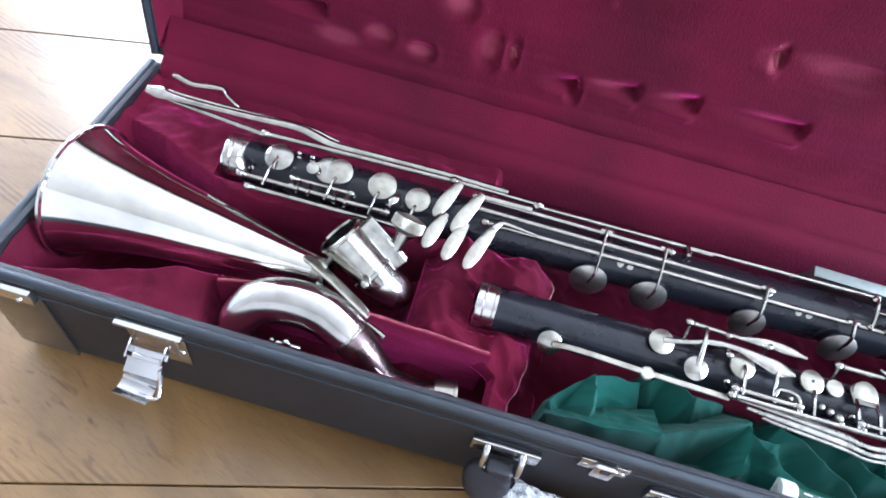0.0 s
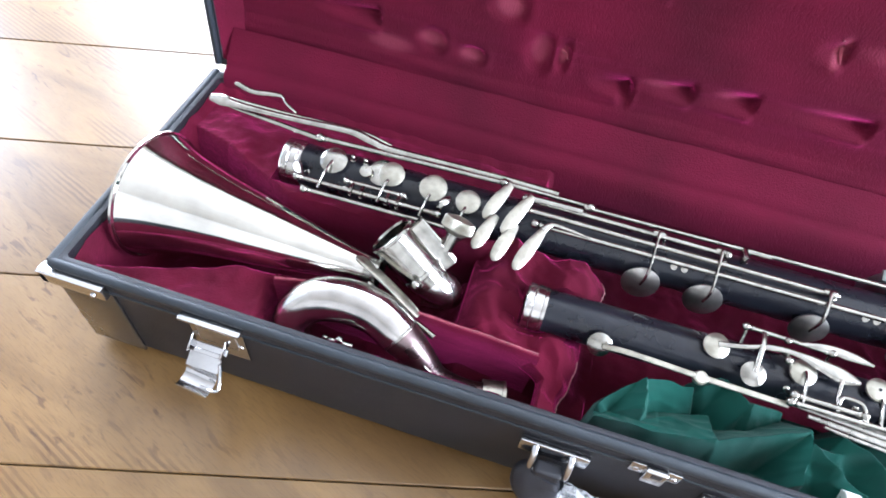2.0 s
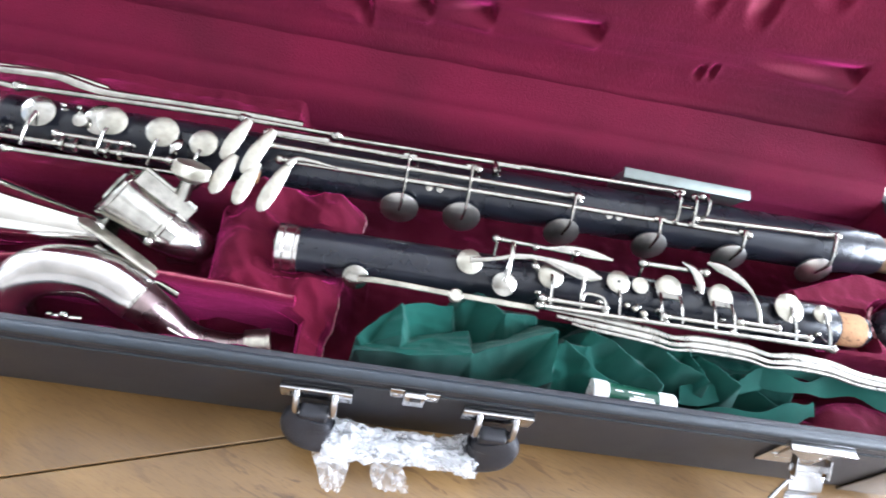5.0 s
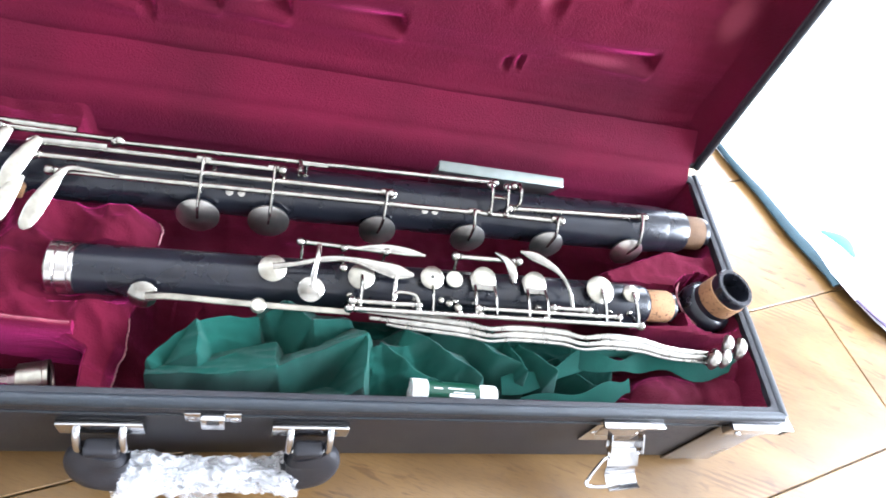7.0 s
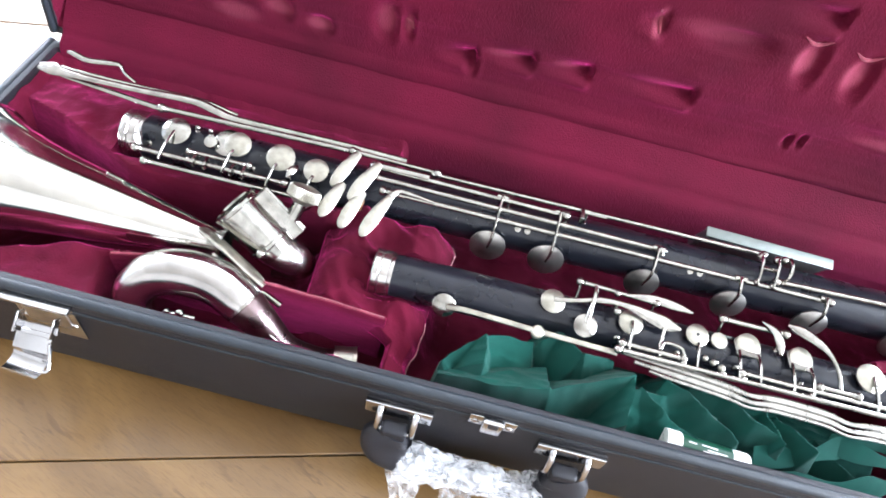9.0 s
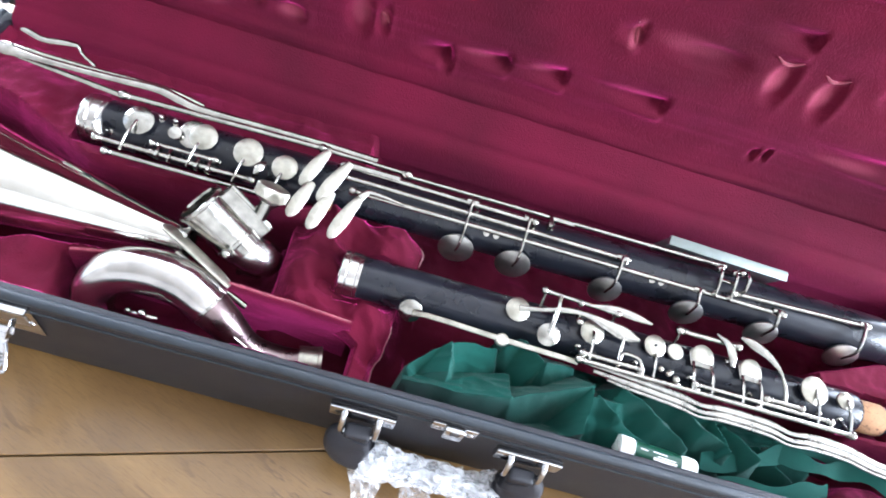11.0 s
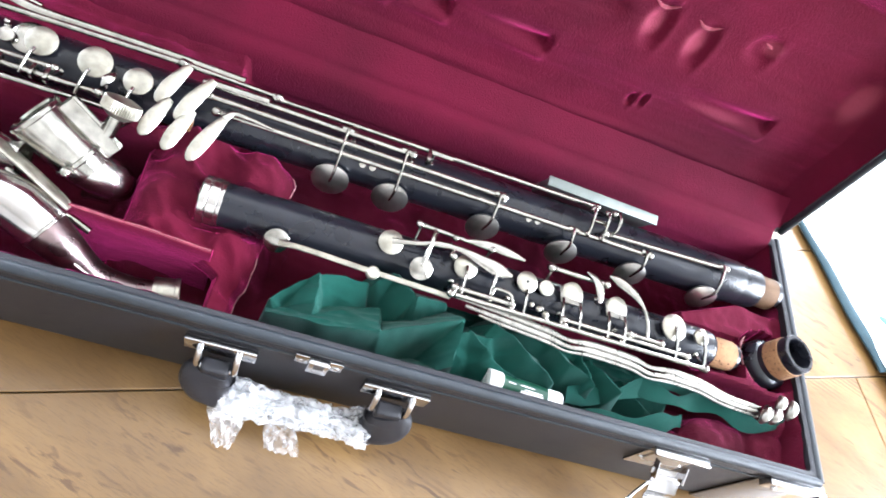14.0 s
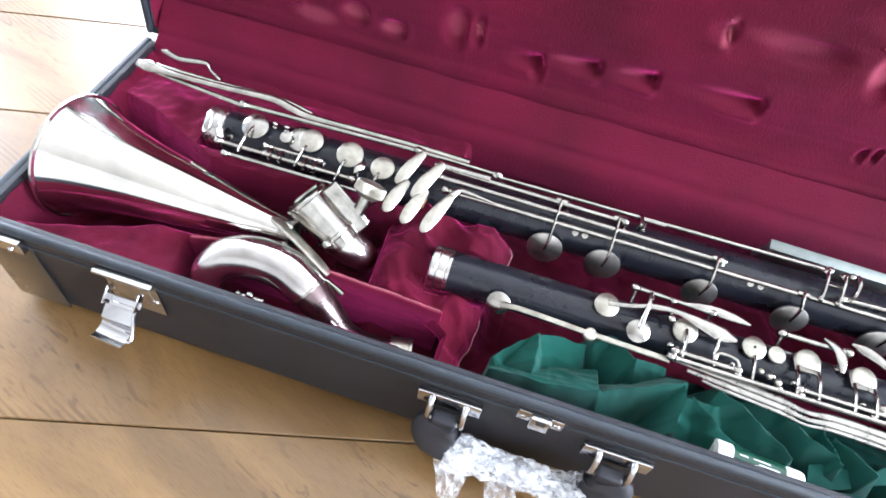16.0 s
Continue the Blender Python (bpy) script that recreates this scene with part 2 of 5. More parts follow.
def sweep(path, sizes, up=(0, 0, 1), seg=14, cap=True, square=0.0):
    """A closed skin along a path; sizes are half width and half height at each point. square > 0 makes the section boxy."""
    bm = bmesh.new()
    pts = [Vector(p) for p in path]
    rings = []
    for i, p in enumerate(pts):
        d = (pts[min(i + 1, len(pts) - 1)] - pts[max(i - 1, 0)]).normalized()
        side = d.cross(Vector(up))
        side = side.normalized() if side.length > 1e-5 else d.orthogonal().normalized()
        top = side.cross(d).normalized()
        s = sizes[i] if isinstance(sizes, list) else sizes
        w, h = s if isinstance(s, tuple) else (s, s)
        ring = []
        for k in range(seg):
            a = 2 * math.pi * (k + 0.5) / seg
            c, q = math.cos(a), math.sin(a)
            if square:
                e = 1 - square
                c, q = math.copysign(abs(c) ** e, c), math.copysign(abs(q) ** e, q)
            ring.append(bm.verts.new(p + side * (w * c) + top * (h * q)))
        rings.append(ring)
    for r0, r1 in zip(rings, rings[1:]):
        for k in range(seg):
            bm.faces.new((r0[k], r0[(k + 1) % seg], r1[(k + 1) % seg], r1[k]))
    if cap:
        bm.faces.new(rings[0])
        bm.faces.new(rings[-1])
    return bm


def smooth_path(pts, n=6):
    """Catmull-Rom through the points."""
    p = [Vector(q) for q in pts]
    p = [2 * p[0] - p[1]] + p + [2 * p[-1] - p[-2]]
    out = []
    for i in range(1, len(p) - 2):
        for k in range(n):
            t = k / n
            out.append(0.5 * (2 * p[i] + (p[i + 1] - p[i - 1]) * t + (2 * p[i - 1] - 5 * p[i] + 4 * p[i + 1] - p[i + 2]) * t * t + (3 * p[i] - p[i - 1] - 3 * p[i + 1] + p[i + 2]) * t ** 3))
    return out + [p[-2]]


def spread(values, n):
    """Sizes eased between points as smooth_path() spaces them."""
    if isinstance(values[0], tuple) and len(values) > 2:
        q = smooth_path([(*v, 0) for v in values], n)
        return [(max(p.x, 0.0004), max(p.y, 0.0004)) for p in q]
    out = []
    for a, b in zip(values, values[1:]):
        for k in range(n):
            t = k / n
            out.append(tuple(x + (y - x) * t for x, y in zip(a, b)) if isinstance(a, tuple) else a + (b - a) * t)
    return out + [values[-1]]


def lathe(origin, axis, profile, seg=40):
    """Profile rows of (distance along the axis, radius); closed profiles make hollow things."""
    bm = bmesh.new()
    o, ax = Vector(origin), Vector(axis).normalized()
    u = ax.orthogonal().normalized()
    v = ax.cross(u)
    rings = []
    for s, r in profile:
        if r < 1e-6:
            rings.append([bm.verts.new(o + ax * s)])
        else:
            rings.append([bm.verts.new(o + ax * s + (u * math.cos(2 * math.pi * k / seg) + v * math.sin(2 * math.pi * k / seg)) * r) for k in range(seg)])
    for a, b in zip(rings, rings[1:]):
        for k in range(seg):
            q = [a[k % len(a)], a[(k + 1) % len(a)], b[(k + 1) % len(b)], b[k % len(b)]]
            q = list(dict.fromkeys(q))
            if len(q) > 2:
                bm.faces.new(q)
    return bm


def box(lo, hi, bevel=0.0, seg=2, m=None):
    bm = bmesh.new()
    bmesh.ops.create_cube(bm, size=1)
    for v in bm.verts:
        v.co = Vector([lo[i] + (v.co[i] + 0.5) * (hi[i] - lo[i]) for i in range(3)])
    if bevel:
        bmesh.ops.bevel(bm, geom=bm.edges[:], offset=bevel, segments=seg, affect="EDGES", profile=0.6)
    if m is not None:
        bmesh.ops.transform(bm, matrix=m, verts=bm.verts[:])
    return bm


def ball(c, r, seg=16):
    bm = bmesh.new()
    bmesh.ops.create_uvsphere(bm, u_segments=seg, v_segments=10, radius=r)
    bmesh.ops.translate(bm, vec=Vector(c), verts=bm.verts[:])
    return bm


def grid_mesh(xs, ys, f):
    """A sheet over two ranges; f(x, y) gives the place."""
    bm = bmesh.new()
    rows = [[bm.verts.new(f(x, y)) for x in xs] for y in ys]
    for r0, r1 in zip(rows, rows[1:]):
        for k in range(len(xs) - 1):
            bm.faces.new((r0[k], r0[k + 1], r1[k + 1], r1[k]))
    return bm


def steps(a, b, n):
    return [a + (b - a) * i / n for i in range(n + 1)]


# ---- room ----
def build_room():
    x0, x1, y0, y1, z1 = -2.4, 3.0, -2.6, 2.0, 2.45
    t = 0.12

    def wall_with_opening(name, lo, hi, axis, a0, a1, z0o, z1o, label):
        """A wall slab with one rectangular opening, built of four butted blocks."""
        other = 1 - axis
        blocks = []
        for s0, s1, q0, q1 in ((lo[axis], a0, FLOOR, z1), (a1, hi[axis], FLOOR, z1), (a0, a1, FLOOR, z0o), (a0, a1, z1o, z1)):
            l, h = [0, 0, q0], [0, 0, q1]
            l[axis], h[axis], l[other], h[other] = s0, s1, lo[other], hi[other]
            blocks.append(box(l, h))
        setting(name, join(*blocks), PLASTER, label, "wall")

    wall_with_opening("wall_north", (x0, y1), (x1, y1 + t), 0, -1.9, 2.9, 0.2, 2.2, "pale warm painted wall with a wide window opening")
    wall_with_opening("wall_west", (x0 - t, y0), (x0, y1), 1, -0.6, 1.65, 0.35, 1.95, "pale warm painted wall with a window opening")
    setting("window_1", box((x0 - 0.09, 0.28, 0.35), (x0 - 0.03, 0.77, 1.95), 0.004), PLASTER, "broad pale mullion between two window panes", "window")
    setting("wall_south", box((x0 - t, y0 - t, FLOOR), (x1 + t, y0, z1)), PLASTER, "plain pale warm painted wall", "wall")
    wall_with_opening("wall_east", (x1, y0), (x1 + t, y1), 1, -1.35, 0.35, 0.45, 1.95, "pale warm painted wall with a window opening")
    setting("ceiling", box((x0 - t, y0 - t, z1), (x1 + t, y1 + t, z1 + 0.1)), CEILINGM, "plain off-white painted ceiling", "ceiling")


build_room()


def build_floor():
    sub = setting("floor", box((-2.55, -2.75, FLOOR - 0.06), (3.15, 2.15, FLOOR - 0.012)), material("dark floor joint", (0.03, 0.02, 0.015), 0.9), "warm brown oak plank floor", "floor")
    a = math.atan(0.28)
    turn = Matrix.Rotation(a, 4, "Z")
    width, gap, length = 0.1675, 0.0005, 1.28
    bm = box((-length / 2 + gap, -width / 2 + gap, -0.012), (length / 2 - gap, width / 2 - gap, 0.0), 0.0009, 1)
    me = finish(bm, "plank", WOOD, False)
    rng = random.Random(4)
    base = -0.0885 * math.cos(a) + width / 2
    lo, hi = Vector((-2.4, -2.6, 0)), Vector((3.0, 2.0, 0))
    offsets = {row: rng.uniform(-0.6, 0.6) for row in (*range(-13, 17), *range(-22, -13), *range(17, 20))}
    for row, off in offsets.items():
        if row == -1:
            off = 0.14
        for col in range(-4, 5):
            local = Vector((col * length + off + 0.2, base + row * width, FLOOR))
            p = turn @ Vector((local.x, local.y, 0))
            place = Matrix.Translation((p.x, p.y, FLOOR)) @ turn
            corners = [place @ Vector((sx * length / 2, sy * width / 2, 0)) for sx in (-1, 1) for sy in (-1, 1)]
            if max(c.x for c in corners) < lo.x or min(c.x for c in corners) > hi.x or max(c.y for c in corners) < lo.y or min(c.y for c in corners) > hi.y:
                continue
            mesh = me
            if any(not (lo.x < c.x < hi.x and lo.y < c.y < hi.y) for c in corners):
                # a board sawn off along the walls
                cut = bmesh.new()
                cut.from_mesh(me)
                back = place.inverted()
                for point, normal in ((lo, (-1, 0, 0)), (lo, (0, -1, 0)), (hi, (1, 0, 0)), (hi, (0, 1, 0))):
                    bmesh.ops.bisect_plane(cut, geom=cut.verts[:] + cut.edges[:] + cut.faces[:], plane_co=back @ Vector((point.x, point.y, FLOOR)), plane_no=(back.to_3x3() @ Vector(normal)), clear_outer=True)
                if not cut.faces:
                    cut.free()
                    continue
                mesh = finish(cut, "plank", WOOD, False)
            ob = new("plank", mesh)
            ob.matrix_world = place
            ob.parent = sub


# ---- the case ----
X0, X1, Y1, RIM = -0.089, 0.757, 0.235, 0.09
U0, U1 = Vector((0.243, 0.092, 0.076)), Vector((0.668, 0.096, 0.076))  # upper joint's axis
L0, L1 = Vector((0.018, 0.161, 0.08)), Vector((0.702, 0.172, 0.08))  # lower joint's axis
BELL0, BELL1 = Vector((-0.066, 0.0935, 0.072)), Vector((0.116, 0.082, 0.0745))

case = thing("instrument_case", "open black leatherette instrument case lined with burgundy velvet", "instrument case", (0.33, 0.12, FLOOR))


def poly_mask(px, py, poly, soft):
    """1 inside a polygon, 0 outside, eased over soft metres."""
    inside = np.zeros(px.shape, bool)
    dist = np.full(px.shape, 9.0)
    n = len(poly)
    for i in range(n):
        (ax, ay), (bx, by) = poly[i], poly[(i + 1) % n]
        cross = ((ay > py) != (by > py)) & (px < (bx - ax) * (py - ay) / (by - ay + 1e-12) + ax)
        inside ^= cross
        t = np.clip(((px - ax) * (bx - ax) + (py - ay) * (by - ay)) / ((bx - ax) ** 2 + (by - ay) ** 2), 0, 1)
        dist = np.minimum(dist, np.hypot(px - ax - t * (bx - ax), py - ay - t * (by - ay)))
    d = np.where(inside, dist, -dist)
    s = np.clip(d / soft * 0.5 + 0.5, 0, 1)
    return s * s * (3 - 2 * s)


def lining_height(px, py):
    h = np.full(px.shape, 0.012)

    def raise_to(poly, top, soft=0.006):
        nonlocal h
        m = poly_mask(px, py, poly, soft)
        h = np.maximum(h, 0.012 + (top - 0.012) * m)

    front_slab = [(-0.1, -0.02), (-0.1, 0.024), (-0.05, 0.036), (0.02, 0.062), (0.11, 0.078), (0.12, 0.062), (0.062, 0.05), (0.076, -0.02)]
    back_slab = [(-0.1, 0.26), (-0.1, 0.172), (-0.04, 0.156), (0.031, 0.124), (0.046, 0.122), (0.2, 0.128), (0.24, 0.15), (0.24, 0.26)]
    middle = [(0.205, 0.06), (0.286, 0.062), (0.292, 0.137), (0.235, 0.14), (0.19, 0.115)]
    right_block = [(0.632, 0.125), (0.70, 0.152), (0.78, 0.152), (0.78, 0.062), (0.72, 0.062), (0.66, 0.07)]
    right_front = [(0.64, -0.02), (0.64, 0.03), (0.70, 0.05), (0.70, 0.075), (0.78, 0.075), (0.78, -0.02)]
    raise_to(front_slab, 0.068, 0.012)
    raise_to(back_slab, 0.078)
    raise_to(middle, 0.066, 0.02)
    raise_to(right_block, 0.08)
    raise_to(right_front, 0.058, 0.014)
    # cushions in the front corner, and the round hollow that holds the barrel
    for cx, cy, rx, ry, top in ((0.685, 0.024, 0.034, 0.02, 0.066), (0.730, 0.024, 0.026, 0.023, 0.067), (0.735, 0.055, 0.02, 0.02, 0.073)):
        q = ((px - cx) / rx) ** 2 + ((py - cy) / ry) ** 2
        h = np.maximum(h, np.where(q < 1, 0.05 + (top - 0.05) * np.maximum(0, 1 - q) ** 0.3, 0))
    pit = np.hypot(px - 0.7295, py - 0.1005)
    h = np.where(pit < 0.0285, np.minimum(h, 0.062), h)
    # trough for the joint and for the bell
    for a, b, r in ((U0, U1 + Vector((0.03, 0, 0)), 0.019), (L0 - Vector((0.0, 0, 0)), L1 + Vector((0.06, 0, 0)), 0.0235)):
        s = np.clip((px - a.x) / (b.x - a.x), 0, 1)
        cy = a.y + (b.y - a.y) * s
        d2 = r * r - (py - cy) ** 2
        on = (px > a.x - 0.004) & (px < b.x + 0.004) & (d2 > 0)
        h = np.where(on, np.minimum(h, a.z - np.sqrt(np.maximum(d2, 0)) * 0.95), h)
    return h


def build_lining():
    nx, ny = 420, 124
    xs, ys = np.linspace(X0 + 0.009, X1 - 0.009, nx), np.linspace(0.009, Y1 - 0.009, ny)
    px, py = np.meshgrid(xs, ys)
    h = lining_height(px, py)
    edge = np.minimum(np.minimum(px - xs[0], xs[-1] - px), np.minimum(py - ys[0], ys[-1] - py))
    wall = np.clip(1 - edge / 0.006, 0, 1)
    h = np.maximum(h, h + (0.084 - h) * wall ** 0.7)
    bm = bmesh.new()
    rows = []
    for j in range(ny):
        row = []
        for i in range(nx):
            p = Vector((xs[i] * 9, ys[j] * 9, 2.0))
            z = h[j, i] + 0.0045 * noise.noise(p * 2.2) + 0.003 * noise.noise(p * 5.5) + 0.0012 * noise.noise(p * 13)
            if 0.19 < xs[i] < 0.31 and ys[j] < 0.15:
                z += 0.009 * abs(noise.noise(p * 3.1 + Vector((3, 1, 7)))) + 0.004 * noise.noise(p * 8)
            row.append(bm.verts.new((xs[i], ys[j], min(z, 0.0885))))
        rows.append(row)
    for r0, r1 in zip(rows, rows[1:]):
        for k in range(nx - 1):
            bm.faces.new((r0[k], r0[k + 1], r1[k + 1], r1[k]))
    return part("lining", bm, VELVET, case, "moulded burgundy velvet lining, crumpled in places")


def build_case_base():
    b, r = FLOOR, 0.014
    w = 0.008
    # tray: outer skin with rounded bottom edges, inner skin down to a thin floor
    outer = bmesh.new()
    def loop(inset, z):
        lo, hi = (X0 + inset, inset), (X1 - inset, Y1 - inset)
        c = 0.004
        pts = []
        for cx, cy, a0 in ((hi[0] - c, hi[1] - c, 0), (lo[0] + c, hi[1] - c, 90), (lo[0] + c, lo[1] + c, 180), (hi[0] - c, lo[1] + c, 270)):
            for k in range(5):
                a = radians(a0 + 22.5 * k)
                pts.append(outer.verts.new((cx + c * math.cos(a), cy + c * math.sin(a), z)))
        return pts
    loops = [loop(0.02, b), loop(0.008, b + 0.0015), loop(0.003, b + 0.006), loop(0.0, b + 0.014), loop(0.0, 0.0725), loop(-0.0012, 0.0735), loop(-0.0012, 0.0855), loop(0.0006, RIM - 0.001), loop(0.002, RIM), loop(0.006, RIM), loop(w, RIM - 0.001), loop(w, -0.008)]
    for a, c in zip(loops, loops[1:]):
        n = len(a)
        for k in range(n):
            outer.faces.new((a[k], a[(k + 1) % n], c[(k + 1) % n], c[k]))
    outer.faces.new(loops[0])
    outer.faces.new(loops[-1])
    shell = part("shell", outer, LEATHER, case, "black leatherette covered shell")
    # vinyl edging bead along the rim
    bead = [(X0 + 0.001, 0.001), (X1 - 0.001, 0.001), (X1 - 0.001, Y1 - 0.001), (X0 + 0.001, Y1 - 0.001)]
    bead = [bead[3], *bead[:3]]
    for (ax, ay), (bx, by) in zip(bead, bead[1:]):
        part("edging", sweep([(ax, ay, 0.0875), (bx, by, 0.0875)], (0.0040, 0.0042), seg=12), EDGING, shell, "blue-black vinyl edging strip")
    part("edging", sweep([(X0 - 0.001, -0.0012, 0.0735), (X1 + 0.001, -0.0012, 0.0735)], (0.0012, 0.0016), seg=8), EDGING, shell)
    # end bands
    for xa, xb in ((X0 - 0.0016, X0 + 0.046), (X1 - 0.046, X1 + 0.0016)):
        part("end_band", join(box((xa, -0.0022, FLOOR + 0.01), (xb, 0.0004, 0.072), 0.0008), box((X0 - 0.0022, -0.0016, FLOOR + 0.01), (X0 + 0.0004, 0.06, 0.072), 0.0008) if xa < 0 else box((X1 - 0.0004, -0.0016, FLOOR + 0.01), (X1 + 0.0022, 0.06, 0.072), 0.0008)), BANDM, shell, "smooth glossy black end band")
    # nickel corner caps
    for sx, x in ((1, X0), (-1, X1)):
        e = x - sx * 0.0075
        f = x + sx * 0.045
        cap = join(box((min(e, f), -0.0075, 0.071), (max(e, f), -0.0018, 0.0835), 0.001, 2),
                   box((min(e, x - sx * 0.001), -0.0075, 0.071), (max(e, x - sx * 0.001), 0.036, 0.0835), 0.001, 2),
                   box((min(e, f), -0.0082, 0.0825), (max(e, f), 0.0, 0.0845), 0.0006, 2))
        c = part("corner_cap", cap, CHROME, case, "nickel corner cap")
        part("rivet", ball((x + sx * 0.036, -0.0078, 0.0755), 0.0022), CHROME, c)


build_case_base()
build_lining()


def lid_point(u, v, d):
    """Lid coordinates: along the case, up from the hinge, and back from the rim."""
    lean = radians(5.0)
    y, z = 0.239, 0.0935
    return Vector((u, y + v * math.sin(lean) + d * math.cos(lean), z + v * math.cos(lean) - d * math.sin(lean)))


def build_lid():
    H, D, w = 0.235, 0.045, 0.007
    bms = []
    for u0, u1, v0, v1, d0, d1 in ((X0, X1, 0, H, D - w, D), (X0, X1, 0, w, 0, D - w), (X0, X1, H - w, H, 0, D - w), (X0, X0 + w, w, H - w, 0, D - w), (X1 - w, X1, w, H - w, 0, D - w)):
        b = box((u0, v0, d0), (u1, v1, d1), 0.0015, 2)
        for v in b.verts:
            v.co = lid_point(*v.co)
        bms.append(b)
    lid = part("lid", join(*bms), LEATHER, case, "open lid leaning back, black leatherette outside")
    for a, b in (((X0 + 0.002, 0.002), (X0 + 0.002, H)), ((X1 - 0.002, 0.002), (X1 - 0.002, H)), ((X0, H - 0.003), (X1, H - 0.003))):
        part("edging", sweep([lid_point(*a, -0.0005), lid_point(*b, -0.0005)], (0.0032, 0.0032), seg=12), EDGING, lid, "blue-black vinyl edging strip")
    dents = [(0.168, 0.106, 0.016, 0.012), (0.526, 0.128, 0.010, 0.018), (0.566, 0.126, 0.010, 0.018), (0.613, 0.143, 0.012, 0.012), (0.25, 0.17, 0.014, 0.02), (0.12, 0.16, 0.014, 0.014), (0.06, 0.12, 0.03, 0.02), (0.722, 0.133, 0.02, 0.028), (0.199, 0.073, 0.011, 0.017), (0.144, 0.057, 0.012, 0.008), (0.108, 0.062, 0.013, 0.010), (0.47, 0.13, 0.03, 0.01), (0.218, 0.076, 0.006, 0.012), (0.548, 0.060, 0.004, 0.007), (0.558, 0.063, 0.003, 0.007), (0.275, 0.056, 0.006, 0.010)]
    # channels pressed by the keys: they deepen towards one end and stop short there
    channels = [(0.323, 0.071, 0.045), (0.371, 0.074, 0.04), (0.456, 0.0775, 0.072), (0.671, 0.084, 0.095), (0.275, 0.062, 0.035), (0.41, 0.13, 0.02), (0.53, 0.165, 0.05), (0.28, 0.15, 0.06), (0.058, 0.07, 0.06)]
    # ovals where the pile is crushed pale
    worn = [(0.199, 0.077, 0.008, 0.013, 0.35), (0.108, 0.063, 0.012, 0.007, 0.4), (0.143, 0.057, 0.010, 0.006, 0.45), (0.168, 0.107, 0.011, 0.009, 0.45), (0.521, 0.129, 0.008, 0.012, 0.5), (0.561, 0.127, 0.008, 0.012, 0.5), (0.721, 0.134, 0.014, 0.02, 0.4), (0.407, 0.13, 0.004, 0.012, 0.8), (0.62, 0.147, 0.008, 0.007, 0.4), (0.218, 0.077, 0.003, 0.008, 0.6), (0.07, 0.05, 0.02, 0.008, 0.3), (0.43, 0.083, 0.02, 0.004, 0.2), (0.62, 0.078, 0.03, 0.004, 0.2), (0.30, 0.073, 0.016, 0.004, 0.25), (0.352, 0.077, 0.012, 0.004, 0.25), (0.45, 0.135, 0.03, 0.008, 0.2)]
    crease, back = 0.0235, 0.0225

    def sheet(u, v):
        s1 = min(1, max(0, (u - X0 - w) / 0.012), max(0, (X1 - w - u) / 0.012)) ** 0.6
        s2 = min(1.0, max(0.0, (H - w - v) / 0.024)) ** 0.6
        # a straight ramp up from the hinge, a crisp crease, then the flat padded panel
        k = (v - w) / (crease - w)
        near = 0.5 * (1 + k - math.sqrt((1 - k) ** 2 + 0.006))
        flat = min(1.0, max(0.0, (v - crease) / 0.02))
        d = 0.001 + (back * near + 0.003 * flat) * s1 * s2
        p = Vector((u * 8, v * 8, 5))
        d += 0.0016 * noise.noise(p) + 0.0008 * noise.noise(p * 4) + (0.0022 - 0.0016 * flat) * noise.noise(Vector((u * 9, v * 150, 3)))
        d += 0.0012 * math.sin((v - 0.02) * 62) * s2 * s1 * flat
        for du, dv, ru, rv in dents:
            q = ((u - du) / ru) ** 2 + ((v - dv) / rv) ** 2
            if q < 6:
                d += 0.0042 * math.exp(-q * q) - 0.0016 * math.exp(-(((u - du - ru) / (0.35 * ru)) ** 2 + ((v - dv) / rv) ** 2))
        for du, dv, n in channels:
            if du - n < u < du + 0.004 and abs(v - dv) < 0.025:
                k = (u - du + n) / n if u < du else max(0.0, 1 - (u - du) / 0.004)
                d += 0.0095 * k ** 1.4 * math.exp(-(((v - dv) / 0.007) ** 2)) - 0.0026 * k * math.exp(-(((v - dv + 0.011) / 0.005) ** 2))
        return lid_point(u, v, max(0.0005, min(d, 0.036)))

    def wear(u, v):
        total = 0.0
        for du, dv, ru, rv, amount in worn:
            q = ((u - du) / ru) ** 2 + ((v - dv) / rv) ** 2
            if q < 4:
                total += amount * math.exp(-q * q * 1.2)
        return min(1.0, total)

    us, vs = steps(X0 + w, X1 - w, 420), steps(w, H - w, 150)
    pad = part("lid_lining", grid_mesh(us, vs, sheet), VELVET, lid, "padded burgundy velvet lid lining with pressed marks")
    pad.data.attributes.new("wear", "FLOAT", "POINT").data.foreach_set("value", [wear(u, v) for v in vs for u in us])
    for pts in (((0.511, 0.1475), (0.519, 0.1435), (0.526, 0.1435), (0.532, 0.1485)), ((0.552, 0.145), (0.559, 0.1415), (0.566, 0.1415), (0.572, 0.1465)), ((0.404, 0.140), (0.407, 0.132), (0.410, 0.122)), ((0.215, 0.081), (0.219, 0.077), (0.222, 0.073)), ((0.613, 0.148), (0.62, 0.146))):
        path = smooth_path([sheet(*p) + Vector((0, -0.0004, 0)) for p in pts], 4)
        part("worn_mark", sweep(path, [(0.0003 + 0.0013 * math.sin(math.pi * i / (len(path) - 1)), 0.0005) for i in range(len(path))], (0, -1, 0.1), 8), EDGEVELVET, lid, "pale worn crescent in the pile")
